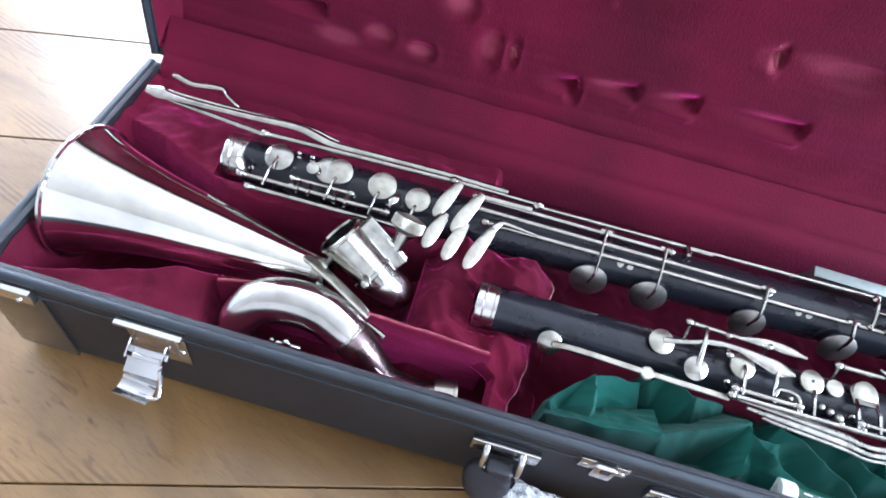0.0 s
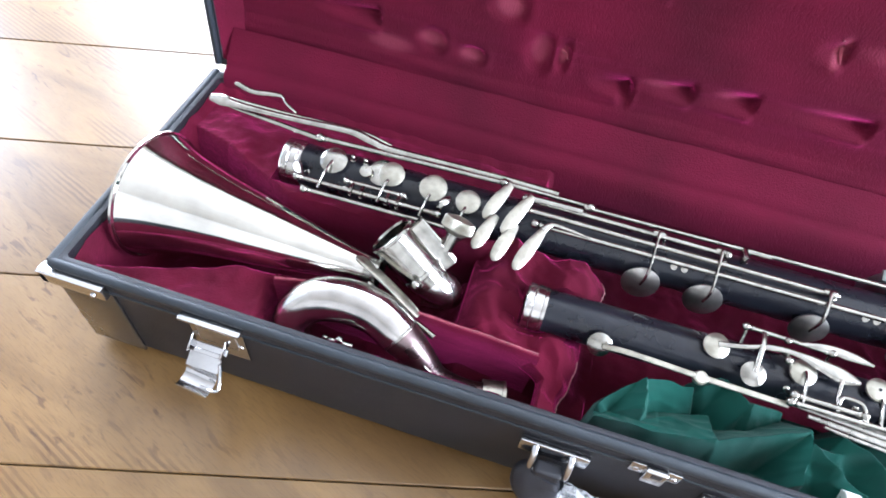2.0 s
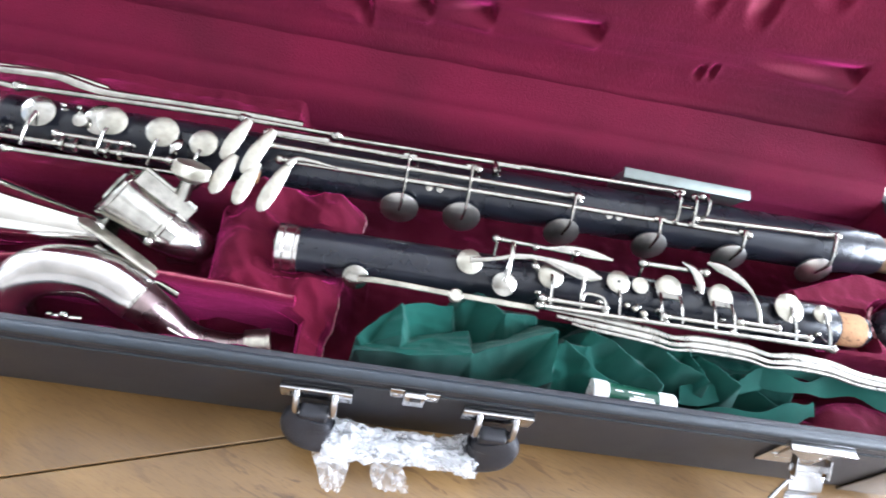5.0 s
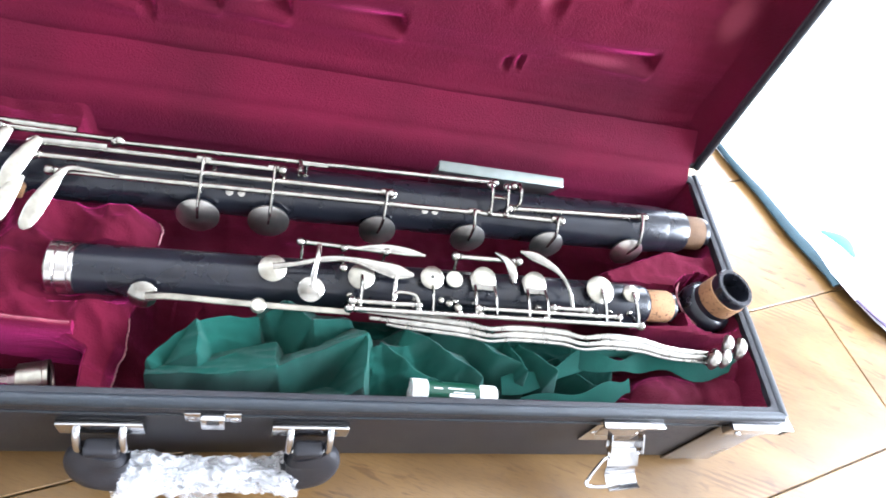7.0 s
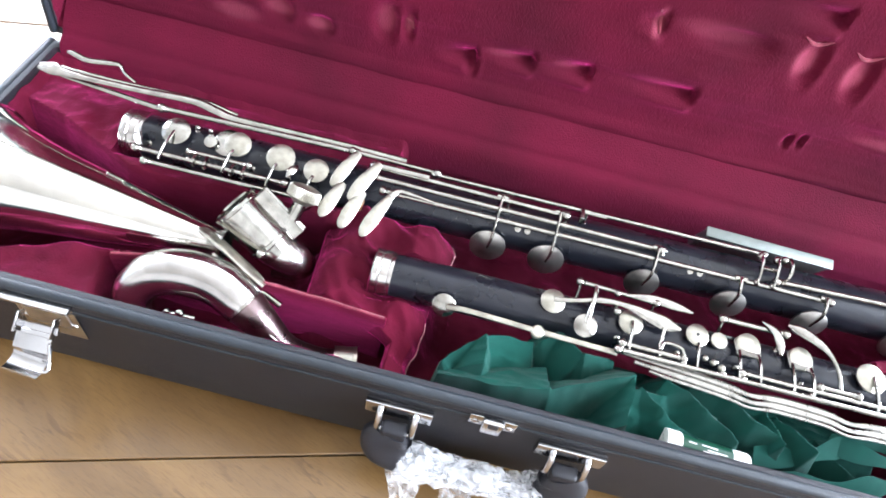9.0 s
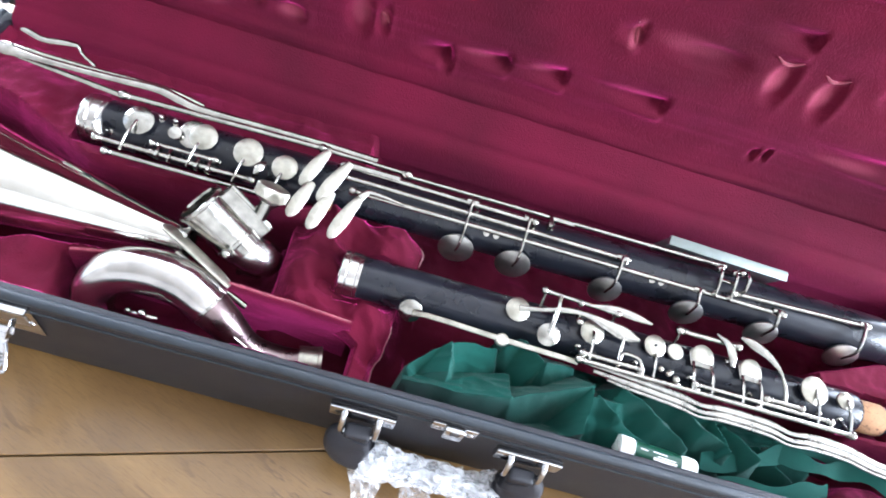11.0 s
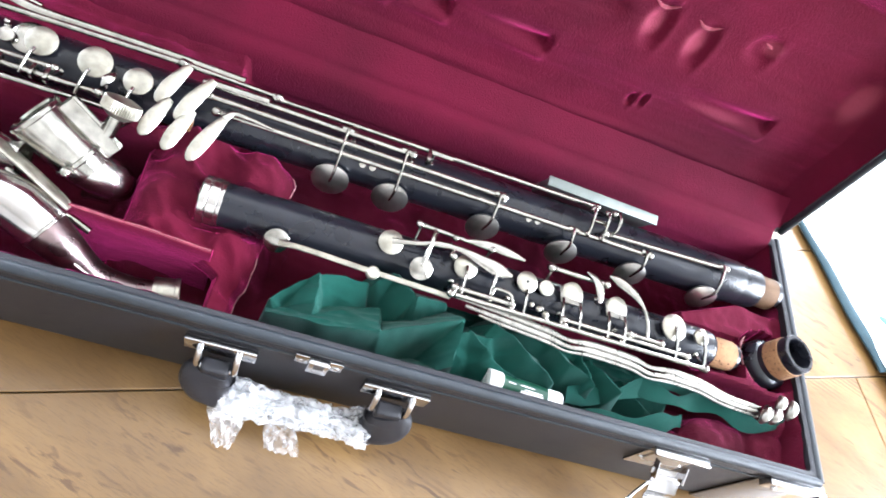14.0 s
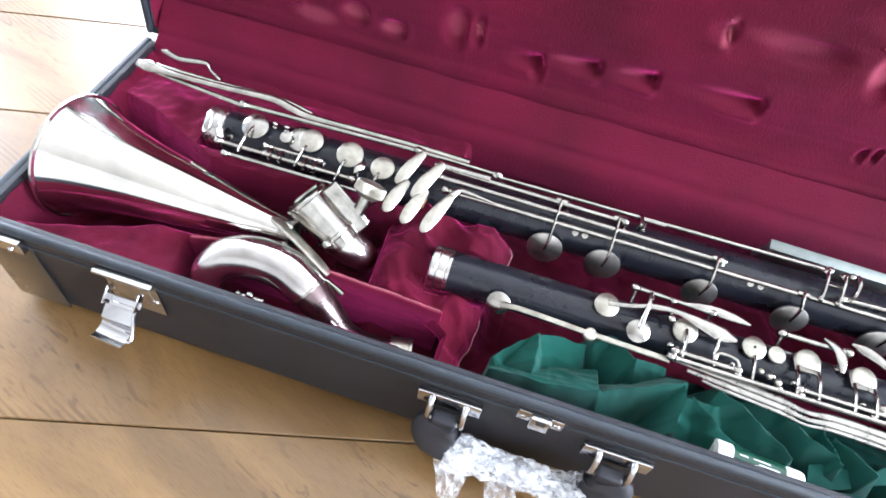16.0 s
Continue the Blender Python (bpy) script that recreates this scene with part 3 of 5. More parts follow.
    # velvet hinge strip closing the gap between base and lid
    prof = smooth_path([(0, 0.2222, 0.064), (0, 0.2255, 0.087), (0, 0.230, 0.0948), (0, 0.2362, 0.0985), (0, 0.2385, 0.1035), (0, 0.246, 0.112), (0, 0.258, 0.124)], 3)
    strip = grid_mesh(steps(X0 + 0.0125, X1 - 0.0125, 120), range(len(prof)), lambda u, s: Vector((u, prof[s].y, prof[s].z + 0.0012 * noise.noise(Vector((u * 25, s * 0.4, 0))))))
    part("hinge_strip", strip, VELVET, lid, "velvet hinge strip")


build_lid()


# ---- instrument parts ----
def on_line(a, b, x):
    return a + (b - a) * ((x - a.x) / (b.x - a.x))


def cup(c, n, r, peak=0.0022, thick=0.0028):
    """A pad cup: low rim, shallow cone on top."""
    return lathe(Vector(c) - Vector(n).normalized() * thick, n, [(0, 0), (0, r * 0.93), (thick * 0.5, r), (thick * 0.9, r), (thick, r * 0.96), (thick + peak * 0.55, r * 0.45), (thick + peak, 0)], 36)


def leaf(path, sizes, up=(0, -0.4, 0.9), n=8):
    return sweep(smooth_path(path, n), spread(sizes, n), up, seg=16)


def rod(a, b, r=0.0017):
    return sweep([a, b], r, seg=12)


def rod_with_ends(parent, a, b, r=0.0017, mat=None, ends=(True, True)):
    """A key rod between two ball-topped posts."""
    a, b = Vector(a), Vector(b)
    d = (b - a).normalized()
    ob = part("rod", rod(a, b, r), mat or SILVER, parent)
    for p, s, on in ((a, -1, ends[0]), (b, 1, ends[1])):
        if on:
            part("pivot", join(ball(p + d * s * 0.0012, r * 1.75), lathe(p - d * s * 0.004, d * s, [(0, r), (0.0006, r * 1.35), (0.0016, r * 1.35), (0.0022, r)], 14)), SILVER, ob)
    return ob


def post(parent, top, axis_a, axis_b, reach):
    """A pillar from the wood up to a rod."""
    c = on_line(axis_a, axis_b, top[0])
    d = (Vector(top) - c)
    d.x = 0
    foot = c + d.normalized() * (reach - 0.002)
    foot.x = top[0]
    part("post", join(sweep([foot, Vector(top)], [(0.0013, 0.0013), (0.0011, 0.0011)], seg=10), ball(top, 0.0023, 12), lathe(foot, d, [(0, 0.0), (0.0015, 0.0026), (0.0028, 0.0024), (0.0034, 0.0012)], 12)), SILVER, parent)


def build_upper_joint():
    u = thing("upper_joint", "black grenadilla upper joint with worn silver keys, lying in the lining", "clarinet joint", tuple(U0))
    ax = U1 - U0
    n = ax.length
    body = part("body", lathe(U0, ax, [(0.006, 0.012), (0.006, 0.0158), (0.05, 0.0166), (n - 0.03, 0.0166), (n - 0.004, 0.0164), (n - 0.001, 0.0158), (n, 0.0148), (n, 0.0)], 56), EBONY, u, "black oiled grenadilla body")
    part("ferrule", lathe(U0, ax, [(0.0, 0.0125), (0.0, 0.0168), (0.001, 0.0177), (0.005, 0.0178), (0.0058, 0.0171), (0.0066, 0.0177), (0.0125, 0.0175), (0.013, 0.0168), (0.0138, 0.0172), (0.0155, 0.0170), (0.016, 0.0158)], 48), CLOUDY, u, "silver ferrule ring")
    part("bore", lathe(U0 + ax.normalized() * 0.001, ax, [(0.0, 0.0124), (0.02, 0.0118), (0.02, 0.0)], 32), EBONY, u)
    part("tenon_cork", lathe(U1, ax, [(0.0, 0.0), (0.0, 0.0128), (0.001, 0.0132), (0.022, 0.0131), (0.0235, 0.0122), (0.0235, 0.0)], 40), CORK, u, "speckled tan tenon cork")
    part("tenon_tip", lathe(U1 + ax.normalized() * 0.0235, ax, [(0.0, 0.0122), (0.003, 0.0118), (0.003, 0.0095), (-0.01, 0.009)], 40), EBONY, u)
    # register key: far round pad on a long bar
    k = part("register_key", cup((0.301, 0.0705, 0.0855), (0, -0.75, 0.66), 0.0088), SILVER, u, "round silver register pad on a long bar")
    part("bar", sweep(smooth_path([(0.303, 0.0685, 0.0875), (0.32, 0.068, 0.0905), (0.37, 0.0665, 0.09), (0.43, 0.0655, 0.0895)], 6), (0.0022, 0.0014), (0, -0.5, 0.85), 10, square=0.4), WORN, k)
    part("guide", lathe((0.371, 0.067, 0.087), (0, -0.3, 0.95), [(0, 0), (0, 0.005), (0.004, 0.005), (0.005, 0.004), (0.005, 0)], 24), WORN, k)
    # side keys: pads with curved arms ending in leaf touches
    k = part("trill_key", cup((0.378, 0.0905, 0.0975), (0, -0.25, 0.95), 0.0092), WORN, u, "silver trill key with a leaf-shaped touch")
    part("arm", leaf([(0.378, 0.0905, 0.0995), (0.395, 0.093, 0.102), (0.412, 0.097, 0.104), (0.43, 0.098, 0.104), (0.447, 0.0955, 0.1025), (0.462, 0.093, 0.101), (0.473, 0.092, 0.1)], [(0.0022, 0.001), (0.0018, 0.0012), (0.0024, 0.0013), (0.0022, 0.0012), (0.0042, 0.0014), (0.0052, 0.0015), (0.0016, 0.001)]), SILVER, k)
    k = part("side_key", cup((0.4035, 0.077, 0.0965), (0, -0.45, 0.9), 0.0086), SILVER, u, "round silver side pad")
    part("arm", sweep(smooth_path([(0.4035, 0.078, 0.099), (0.405, 0.088, 0.103), (0.4065, 0.098, 0.1055), (0.407, 0.107, 0.1055)], 5), (0.0017, 0.0012), (0, -0.4, 0.9), 10), SILVER, k)
    rod_with_ends(u, (0.396, 0.1085, 0.1045), (0.452, 0.1065, 0.1045))
    part("leaf_touch", leaf([(0.43, 0.1065, 0.105), (0.448, 0.1085, 0.106), (0.465, 0.108, 0.1055), (0.481, 0.1065, 0.104)], [(0.0012, 0.0012), (0.003, 0.0014), (0.0034, 0.0014), (0.0012, 0.001)]), SILVER, u)
    part("post", join(sweep([(0.4235, 0.106, 0.095), (0.4235, 0.0915, 0.1045)], 0.0017, seg=10), ball((0.4235, 0.0905, 0.1045), 0.003, 14), ball((0.4235, 0.1065, 0.1045), 0.0028, 14)), SILVER, u)
    post(u, (0.396, 0.1085, 0.1045), U0, U1, 0.0166)
    post(u, (0.452, 0.1065, 0.1045), U0, U1, 0.0166)
    k = part("tone_pad", cup((0.437, 0.0895, 0.0975), (0, -0.25, 0.95), 0.0092), WORN, u, "silver pad on a long arm")
    part("arm", sweep(smooth_path([(0.437, 0.0885, 0.1), (0.437, 0.081, 0.1005), (0.4365, 0.073, 0.098), (0.4365, 0.067, 0.0955)], 5), (0.0016, 0.0013), (1, 0, 0), 10), SILVER, k)
    part("bridge", sweep(smooth_path([(0.461, 0.097, 0.1005), (0.4605, 0.088, 0.1), (0.459, 0.077, 0.097), (0.459, 0.068, 0.0955)], 5), (0.0014, 0.0014), (1, 0, 0), 10), SILVER, k)
    # ring-and-plateau keys along the main rod
    k = part("plateau_key", cup((0.487, 0.0925, 0.0985), (0, -0.2, 0.97), 0.0086, 0.0008), WORN, u, "worn flat plateau key with a small vent hole")
    part("vent", lathe((0.487, 0.0925, 0.0992), (0, -0.2, 0.97), [(0, 0), (0, 0.0012), (0.0004, 0.0011), (0.0004, 0)], 16), EBONY, k)
    part("arm", sweep(smooth_path([(0.487, 0.085, 0.0985), (0.4868, 0.078, 0.0985), (0.4866, 0.071, 0.0965), (0.4866, 0.0665, 0.095)], 5), [(0.0024, 0.0012)] * 5 + [(0.0018, 0.0013)] * 11, (1, 0, 0), 10), SILVER, k)
    part("plateau_key", cup((0.5035, 0.0925, 0.0985), (0, -0.2, 0.97), 0.0062, 0.0008), WORN, u)
    for x, r in ((0.526, 0.0090), (0.566, 0.0087)):
        k = part("oval_key", cup((x, 0.095, 0.0985), (0, -0.25, 0.97), r, 0.0009), WORN, u, "worn silver finger key on a forked bridge")
        part("bridge", sweep(smooth_path([(x, 0.1035, 0.0965), (x, 0.0985, 0.0967), (x, 0.092, 0.0967), (x, 0.086, 0.0967)], 5), spread([(r * 0.5, 0.0009), (r * 1.08, 0.0009), (r * 1.08, 0.0009), (r * 1.0, 0.0009)], 5), (0, -0.3, 0.95), 16, square=0.3), STRAP, k, "flat keyhole-shaped plate")
        for s in (-1, 1):
            part("leg", sweep(smooth_path([(x + s * r * 0.8, 0.089, 0.097), (x + s * r * 0.85, 0.08, 0.098), (x + s * r * 0.85, 0.0725, 0.0965), (x + s * r * 0.85, 0.0675, 0.095)], 5), (0.0016, 0.0013), (1, 0, 0), 10), SILVER, k)
    rod_with_ends(u, (0.505, 0.108, 0.1045), (0.551, 0.1085, 0.1045), 0.002)
    post(u, (0.505, 0.108, 0.1045), U0, U1, 0.0166)
    post(u, (0.551, 0.1085, 0.1045), U0, U1, 0.0166)
    part("thumb_touch", leaf([(0.534, 0.113, 0.1065), (0.541, 0.106, 0.109), (0.545, 0.097, 0.1075), (0.5465, 0.09, 0.104)], [(0.001, 0.001), (0.0028, 0.0012), (0.0034, 0.0012), (0.0014, 0.001)]), SILVER, u)
    part("throat_touch", leaf([(0.5555, 0.1175, 0.1045), (0.564, 0.1135, 0.1065), (0.575, 0.107, 0.107), (0.585, 0.098, 0.1055), (0.591, 0.087, 0.102), (0.593, 0.0765, 0.0975)], [(0.0014, 0.001), (0.0038, 0.0014), (0.0032, 0.0014), (0.0017, 0.0014), (0.0016, 0.0014), (0.0016, 0.0014)]), SILVER, u, "curved leaf-shaped silver touch")
    rod_with_ends(u, (0.5785, 0.0755, 0.0975), (0.605, 0.0755, 0.0975), 0.0018)
    for x, r, y in ((0.6195, 0.0112, 0.0935), (0.646, 0.0070, 0.0925)):
        k = part("tone_pad", cup((x, y, 0.0985), (0, -0.2, 0.97), r), WORN, u, "round silver pad cup")
        part("arm", sweep(smooth_path([(x, y, 0.1005), (x + 0.0005, y - 0.01, 0.1), (x + 0.001, y - 0.019, 0.0975), (x + 0.001, y - 0.025, 0.095)], 5), (0.0017, 0.0013), (1, 0, 0), 10), SILVER, k)
    rod_with_ends(u, (0.43, 0.0655, 0.095), (0.648, 0.0665, 0.095), 0.0019)
    rod_with_ends(u, (0.432, 0.0705, 0.0965), (0.475, 0.0705, 0.0965), 0.0019)
    rod_with_ends(u, (0.521, 0.0715, 0.096), (0.63, 0.072, 0.096), 0.0018)
    for x in (0.4305, 0.4765, 0.506, 0.5215, 0.571, 0.6305, 0.648):
        post(u, (x, 0.0675, 0.0952), U0, U1, 0.0166)
    part("hook_lever", sweep(smooth_path([(0.459, 0.073, 0.0975), (0.4615, 0.0775, 0.1), (0.472, 0.0765, 0.1005), (0.4755, 0.0725, 0.099), (0.477, 0.0665, 0.096)], 5), (0.0014, 0.0013), (0, 0, 1), 10), SILVER, u)
    part("screw", join(ball((0.4925, 0.0755, 0.0965), 0.0022), ball((0.4985, 0.0735, 0.0965), 0.0024), ball((0.5045, 0.0705, 0.0965), 0.0027)), WORN, u)
    # bundle of long side levers: broad wavy straps side by side
    for i, (dy, dz, wide) in enumerate(((0.0058, 0.0, 0.0022), (0.0012, -0.0014, 0.0021), (-0.0020, -0.0036, 0.0012))):
        pts = [(0.432 + 0.012 * i, 0.0625 + dy, 0.0885 + dz), (0.47, 0.0605 + dy, 0.0885 + dz), (0.512, 0.0575 + dy, 0.0875 + dz), (0.53, 0.055 + dy, 0.0865 + dz), (0.55, 0.0565 + dy, 0.0875 + dz), (0.585, 0.0555 + dy, 0.0875 + dz), (0.603, 0.0525 + dy, 0.0865 + dz), (0.622, 0.054 + dy, 0.0875 + dz), (0.65, 0.053 + dy * 0.9, 0.087 + dz), (0.675, 0.0485 + dy * 0.8, 0.086 + dz), (0.708, 0.0465 + dy * 0.7, 0.0865 + dz)]
        part("side_lever", sweep(smooth_path(pts, 6), spread([(wide * 0.7, 0.0011), (wide, 0.0011), (wide * 1.1, 0.0011), (wide * 0.8, 0.0012), (wide * 1.15, 0.0011), (wide * 1.05, 0.0011), (wide * 0.75, 0.0012), (wide * 1.1, 0.0011), (wide * 1.1, 0.0011), (wide, 0.0012), (wide * 0.9, 0.0013)], 6), (0, -0.35, 0.94), 12, square=0.35), STRAP, u, "broad wavy silver side lever")
    for (x, y, z), l in zip(((0.7095, 0.0455, 0.0885), (0.7195, 0.0465, 0.0885), (0.7245, 0.0575, 0.0905), (0.735, 0.0545, 0.0905)), (0.0088, 0.0082, 0.008, 0.0098)):
        part("lever_touch", leaf([(x - l * 0.42, y - l * 0.8, z - 0.0025), (x - l * 0.2, y - l * 0.4, z + 0.0022), (x + l * 0.15, y + l * 0.2, z + 0.0032), (x + l * 0.38, y + l * 0.65, z + 0.001), (x + l * 0.45, y + l * 0.8, z - 0.001)], [(0.0018, 0.0016), (0.0042, 0.0038), (0.0044, 0.004), (0.003, 0.0028), (0.0014, 0.0012)], (0, 0, 1)), STRAP, u, "bean-shaped lever touch")


def build_lower_joint():
    u = thing("lower_joint", "long black grenadilla lower joint covered with silver rods and pads", "clarinet joint", tuple(L0))
    ax = L1 - L0
    n = ax.length
    d = ax.normalized()
    part("body", lathe(L0, ax, [(0.006, 0.013), (0.006, 0.0178), (0.1, 0.0185), (0.3, 0.0195), (n - 0.03, 0.0205), (n - 0.004, 0.0203), (n, 0.0195), (n, 0.0)], 64), EBONY, u, "black oiled grenadilla body")
    part("ferrule", lathe(L0, ax, [(0.0, 0.0135), (0.0, 0.019), (0.0012, 0.0199), (0.006, 0.0199), (0.0068, 0.0191), (0.0076, 0.0198), (0.0135, 0.0197), (0.0142, 0.019), (0.0165, 0.0192), (0.017, 0.0178)], 48), CLOUDY, u, "silver ferrule ring")
    part("bore", lathe(L0 + d * 0.001, ax, [(0, 0.0134), (0.03, 0.0125), (0.03, 0)], 32), EBONY, u)
    part("socket", lathe(L1 - d * 0.002, ax, [(0, 0.0), (0, 0.0195), (0.02, 0.0185), (0.024, 0.0175), (0.024, 0.0)], 48), EBONY, u)
    part("tenon_cork", lathe(L1 + d * 0.022, ax, [(0, 0), (0, 0.0145), (0.001, 0.0149), (0.019, 0.0148), (0.0195, 0.014), (0.0195, 0)], 40), DARKCORK, u, "smooth brown tenon cork")
    part("tenon_tip", lathe(L1 + d * 0.0415, ax, [(0, 0.0146), (0.004, 0.0142), (0.004, 0.011), (-0.01, 0.0105)], 40), EBONY, u)
    # pads on the short end
    for i, (x, y, r, mat) in enumerate(((0.0645, 0.154, 0.0112, SILVER), (0.1135, 0.1565, 0.0104, WORN), (0.149, 0.1545, 0.0112, WORN), (0.179, 0.1505, 0.0098, WORN))):
        k = part("tone_pad", cup((x, y, 0.1035), (0, -0.35, 0.93), r, 0.0022 if i == 0 else 0.001), mat, u, "round silver pad cup")
        part("arm", sweep(smooth_path([(x, y - (0.002 if i == 0 else r * 0.85), 0.105), (x - 0.001, y - 0.014, 0.1045), (x - 0.002, y - 0.022, 0.1015), (x - 0.003, y - 0.027, 0.0975)], 5), (0.0016, 0.0013), (1, 0, 0), 10), SILVER, k)
    part("tone_pad", cup((0.105, 0.158, 0.1005), (0, -0.3, 0.93), 0.0118, 0.0006), SILVER, u)
    part("small_pad", cup((0.0925, 0.153, 0.1025), (0, -0.35, 0.93), 0.0052, 0.001), SILVER, u)
    part("oval_touch", leaf([(0.1595, 0.1375, 0.1015), (0.161, 0.142, 0.1035), (0.163, 0.1465, 0.104), (0.164, 0.15, 0.103)], [(0.001, 0.001), (0.003, 0.0015), (0.003, 0.0015), (0.001, 0.001)]), SILVER, u)
    rod_with_ends(u, (0.043, 0.1315, 0.0985), (0.158, 0.1335, 0.0985), 0.0019)
    rod_with_ends(u, (0.052, 0.125, 0.0935), (0.188, 0.1275, 0.0935), 0.0019)
    rod_with_ends(u, (0.083, 0.1385, 0.1015), (0.128, 0.1395, 0.1015), 0.0016)
    for x in (0.044, 0.083, 0.128, 0.157):
        post(u, (x, 0.133, 0.0985), L0, L1, 0.0182)
    for x in (0.088, 0.097, 0.118, 0.127):
        part("lug", box((x - 0.0013, 0.128, 0.0965), (x + 0.0013, 0.138, 0.1025), 0.0007, 2), SILVER, u)
    part("gusset", sweep([(0.034, 0.147, 0.0955), (0.04, 0.139, 0.0975), (0.046, 0.1315, 0.098)], [(0.005, 0.001), (0.004, 0.001), (0.002, 0.001)], (0, -0.6, 0.8), 10), SILVER, u)
    # long rods and wide levers along the back
    rod_with_ends(u, (0.048, 0.169, 0.1085), (0.205, 0.1755, 0.1085), 0.0022)
    part("long_lever", sweep(smooth_path([(0.205, 0.1785, 0.111), (0.15, 0.1775, 0.1105), (0.105, 0.176, 0.1105), (0.088, 0.1755, 0.1145), (0.07, 0.177, 0.117), (0.03, 0.175, 0.116), (0.0, 0.174, 0.1155), (-0.03, 0.173, 0.1155), (-0.042, 0.1735, 0.116), (-0.054, 0.174, 0.1155)], 6), spread([(0.0021, 0.0012), (0.0022, 0.0012), (0.003, 0.0012), (0.0036, 0.0013), (0.0034, 0.0013), (0.0028, 0.0013), (0.0026, 0.0013), (0.0034, 0.0013), (0.0056, 0.0013), (0.003, 0.001)], 6), (0, -0.3, 0.95), 12), SILVER, u, "long flat silver lever with a leaf-shaped end")
    part("long_lever", sweep(smooth_path([(0.104, 0.181, 0.109), (0.075, 0.181, 0.1155), (0.03, 0.1795, 0.115), (0.0, 0.179, 0.1145), (-0.043, 0.179, 0.114)], 6), (0.0019, 0.0012), (0, -0.3, 0.95), 10, square=0.3), SILVER, u)
    part("long_lever", sweep(smooth_path([(0.02, 0.183, 0.1145), (0.008, 0.189, 0.116), (0.001, 0.1955, 0.1165), (-0.006, 0.1945, 0.1175), (-0.024, 0.1925, 0.116), (-0.038, 0.1955, 0.1165), (-0.043, 0.1955, 0.1165)], 5), spread([(0.0014, 0.0012), (0.0014, 0.0012), (0.0018, 0.0012), (0.0026, 0.0012), (0.0026, 0.0012), (0.0026, 0.0012), (0.0012, 0.001)], 5), (0, -0.3, 0.95), 10), SILVER, u)
    part("long_lever", sweep(smooth_path([(0.046, 0.168, 0.1085), (0.02, 0.1705, 0.1085), (-0.02, 0.1725, 0.111), (-0.036, 0.1735, 0.112)], 6), (0.0022, 0.0014), (0, -0.3, 0.95), 10), SILVER, u)
    for x in (0.066, 0.077, 0.088):
        post(u, (x, 0.1645, 0.1015), L0, L1, 0.0182)
    # five little-finger touches
    touches = (((0.2075, 0.171, 0.1125), (0.195, 0.139, 0.103)), ((0.204, 0.1415, 0.1065), (0.1945, 0.1115, 0.0985)), ((0.2265, 0.164, 0.114), (0.2115, 0.129, 0.104)), ((0.2205, 0.139, 0.1055), (0.211, 0.107, 0.0965)), ((0.2415, 0.141, 0.106), (0.228, 0.1045, 0.0965)))
    for a, b in touches:
        a, b = Vector(a), Vector(b)
        part("finger_touch", leaf([a.lerp(b, s) + Vector((0, 0, 0.0018 * math.sin(math.pi * s))) for s in (0, 0.15, 0.4, 0.65, 0.85, 0.95, 1.0)], [(0.0026, 0.0014), (0.0038, 0.0014), (0.0049, 0.0015), (0.0053, 0.0015), (0.0045, 0.0014), (0.0031, 0.0012), (0.0012, 0.0008)], (0.2, -0.35, 0.9)), WORN, u, "worn leaf-shaped little-finger touch")
    part("cork_bumper", box((0.212, 0.128, 0.0955), (0.222, 0.138, 0.1), 0.001), CORK, u)
    part("touch_neck", leaf([(0.241, 0.1405, 0.1065), (0.246, 0.1465, 0.108), (0.254, 0.148, 0.107), (0.275, 0.1475, 0.1045)], [(0.003, 0.0014), (0.0022, 0.0014), (0.0018, 0.0013), (0.001, 0.001)]), SILVER, u)
    # parallel key rods
    rods = (((0.203, 0.1735, 0.1105), (0.27, 0.173, 0.1105), 0.0021), ((0.27, 0.172, 0.1095), (0.54, 0.1785, 0.1085), 0.0018), ((0.223, 0.1635, 0.1105), (0.377, 0.1655, 0.1085), 0.0021), ((0.225, 0.1555, 0.1075), (0.456, 0.159, 0.1045), 0.0021), ((0.235, 0.148, 0.1025), (0.596, 0.1535, 0.1005), 0.0021), ((0.553, 0.158, 0.104), (0.672, 0.164, 0.1045), 0.0021))
    for a, b, r in rods:
        rod_with_ends(u, a, b, r)
    part("flat_rod", sweep([(0.205, 0.1775, 0.1115), (0.245, 0.1765, 0.112)], (0.0024, 0.0012), (0, -0.3, 0.95), 10, square=0.4), SILVER, u)
    part("flat_rod", sweep([(0.225, 0.1635, 0.113), (0.266, 0.1645, 0.113)], (0.0024, 0.0012), (0, -0.3, 0.95), 10, square=0.4), SILVER, u)
    # covered tone holes: cups on the near side, hung on arms from the rods
    for x, top in ((0.324, (0.326, 0.1665, 0.1115)), (0.372, (0.3735, 0.1665, 0.111)), (0.4515, (0.4545, 0.1595, 0.107)), (0.5235, (0.523, 0.153, 0.1035)), (0.591, (0.5925, 0.1545, 0.1035)), (0.665, (0.6695, 0.164, 0.107))):
        c = on_line(L0, L1, x)
        r = 0.0145 if x < 0.4 else 0.0138
        face = Vector((0, -0.975, 0.22))
        p = Vector((x, c.y + 0.001, c.z - 0.0065)) + face * 0.0285
        k = part("covered_key", cup(p, face, r, 0.0025, 0.003), DARKMETAL, u, "dull brushed metal pad cup")
        t = Vector(top)
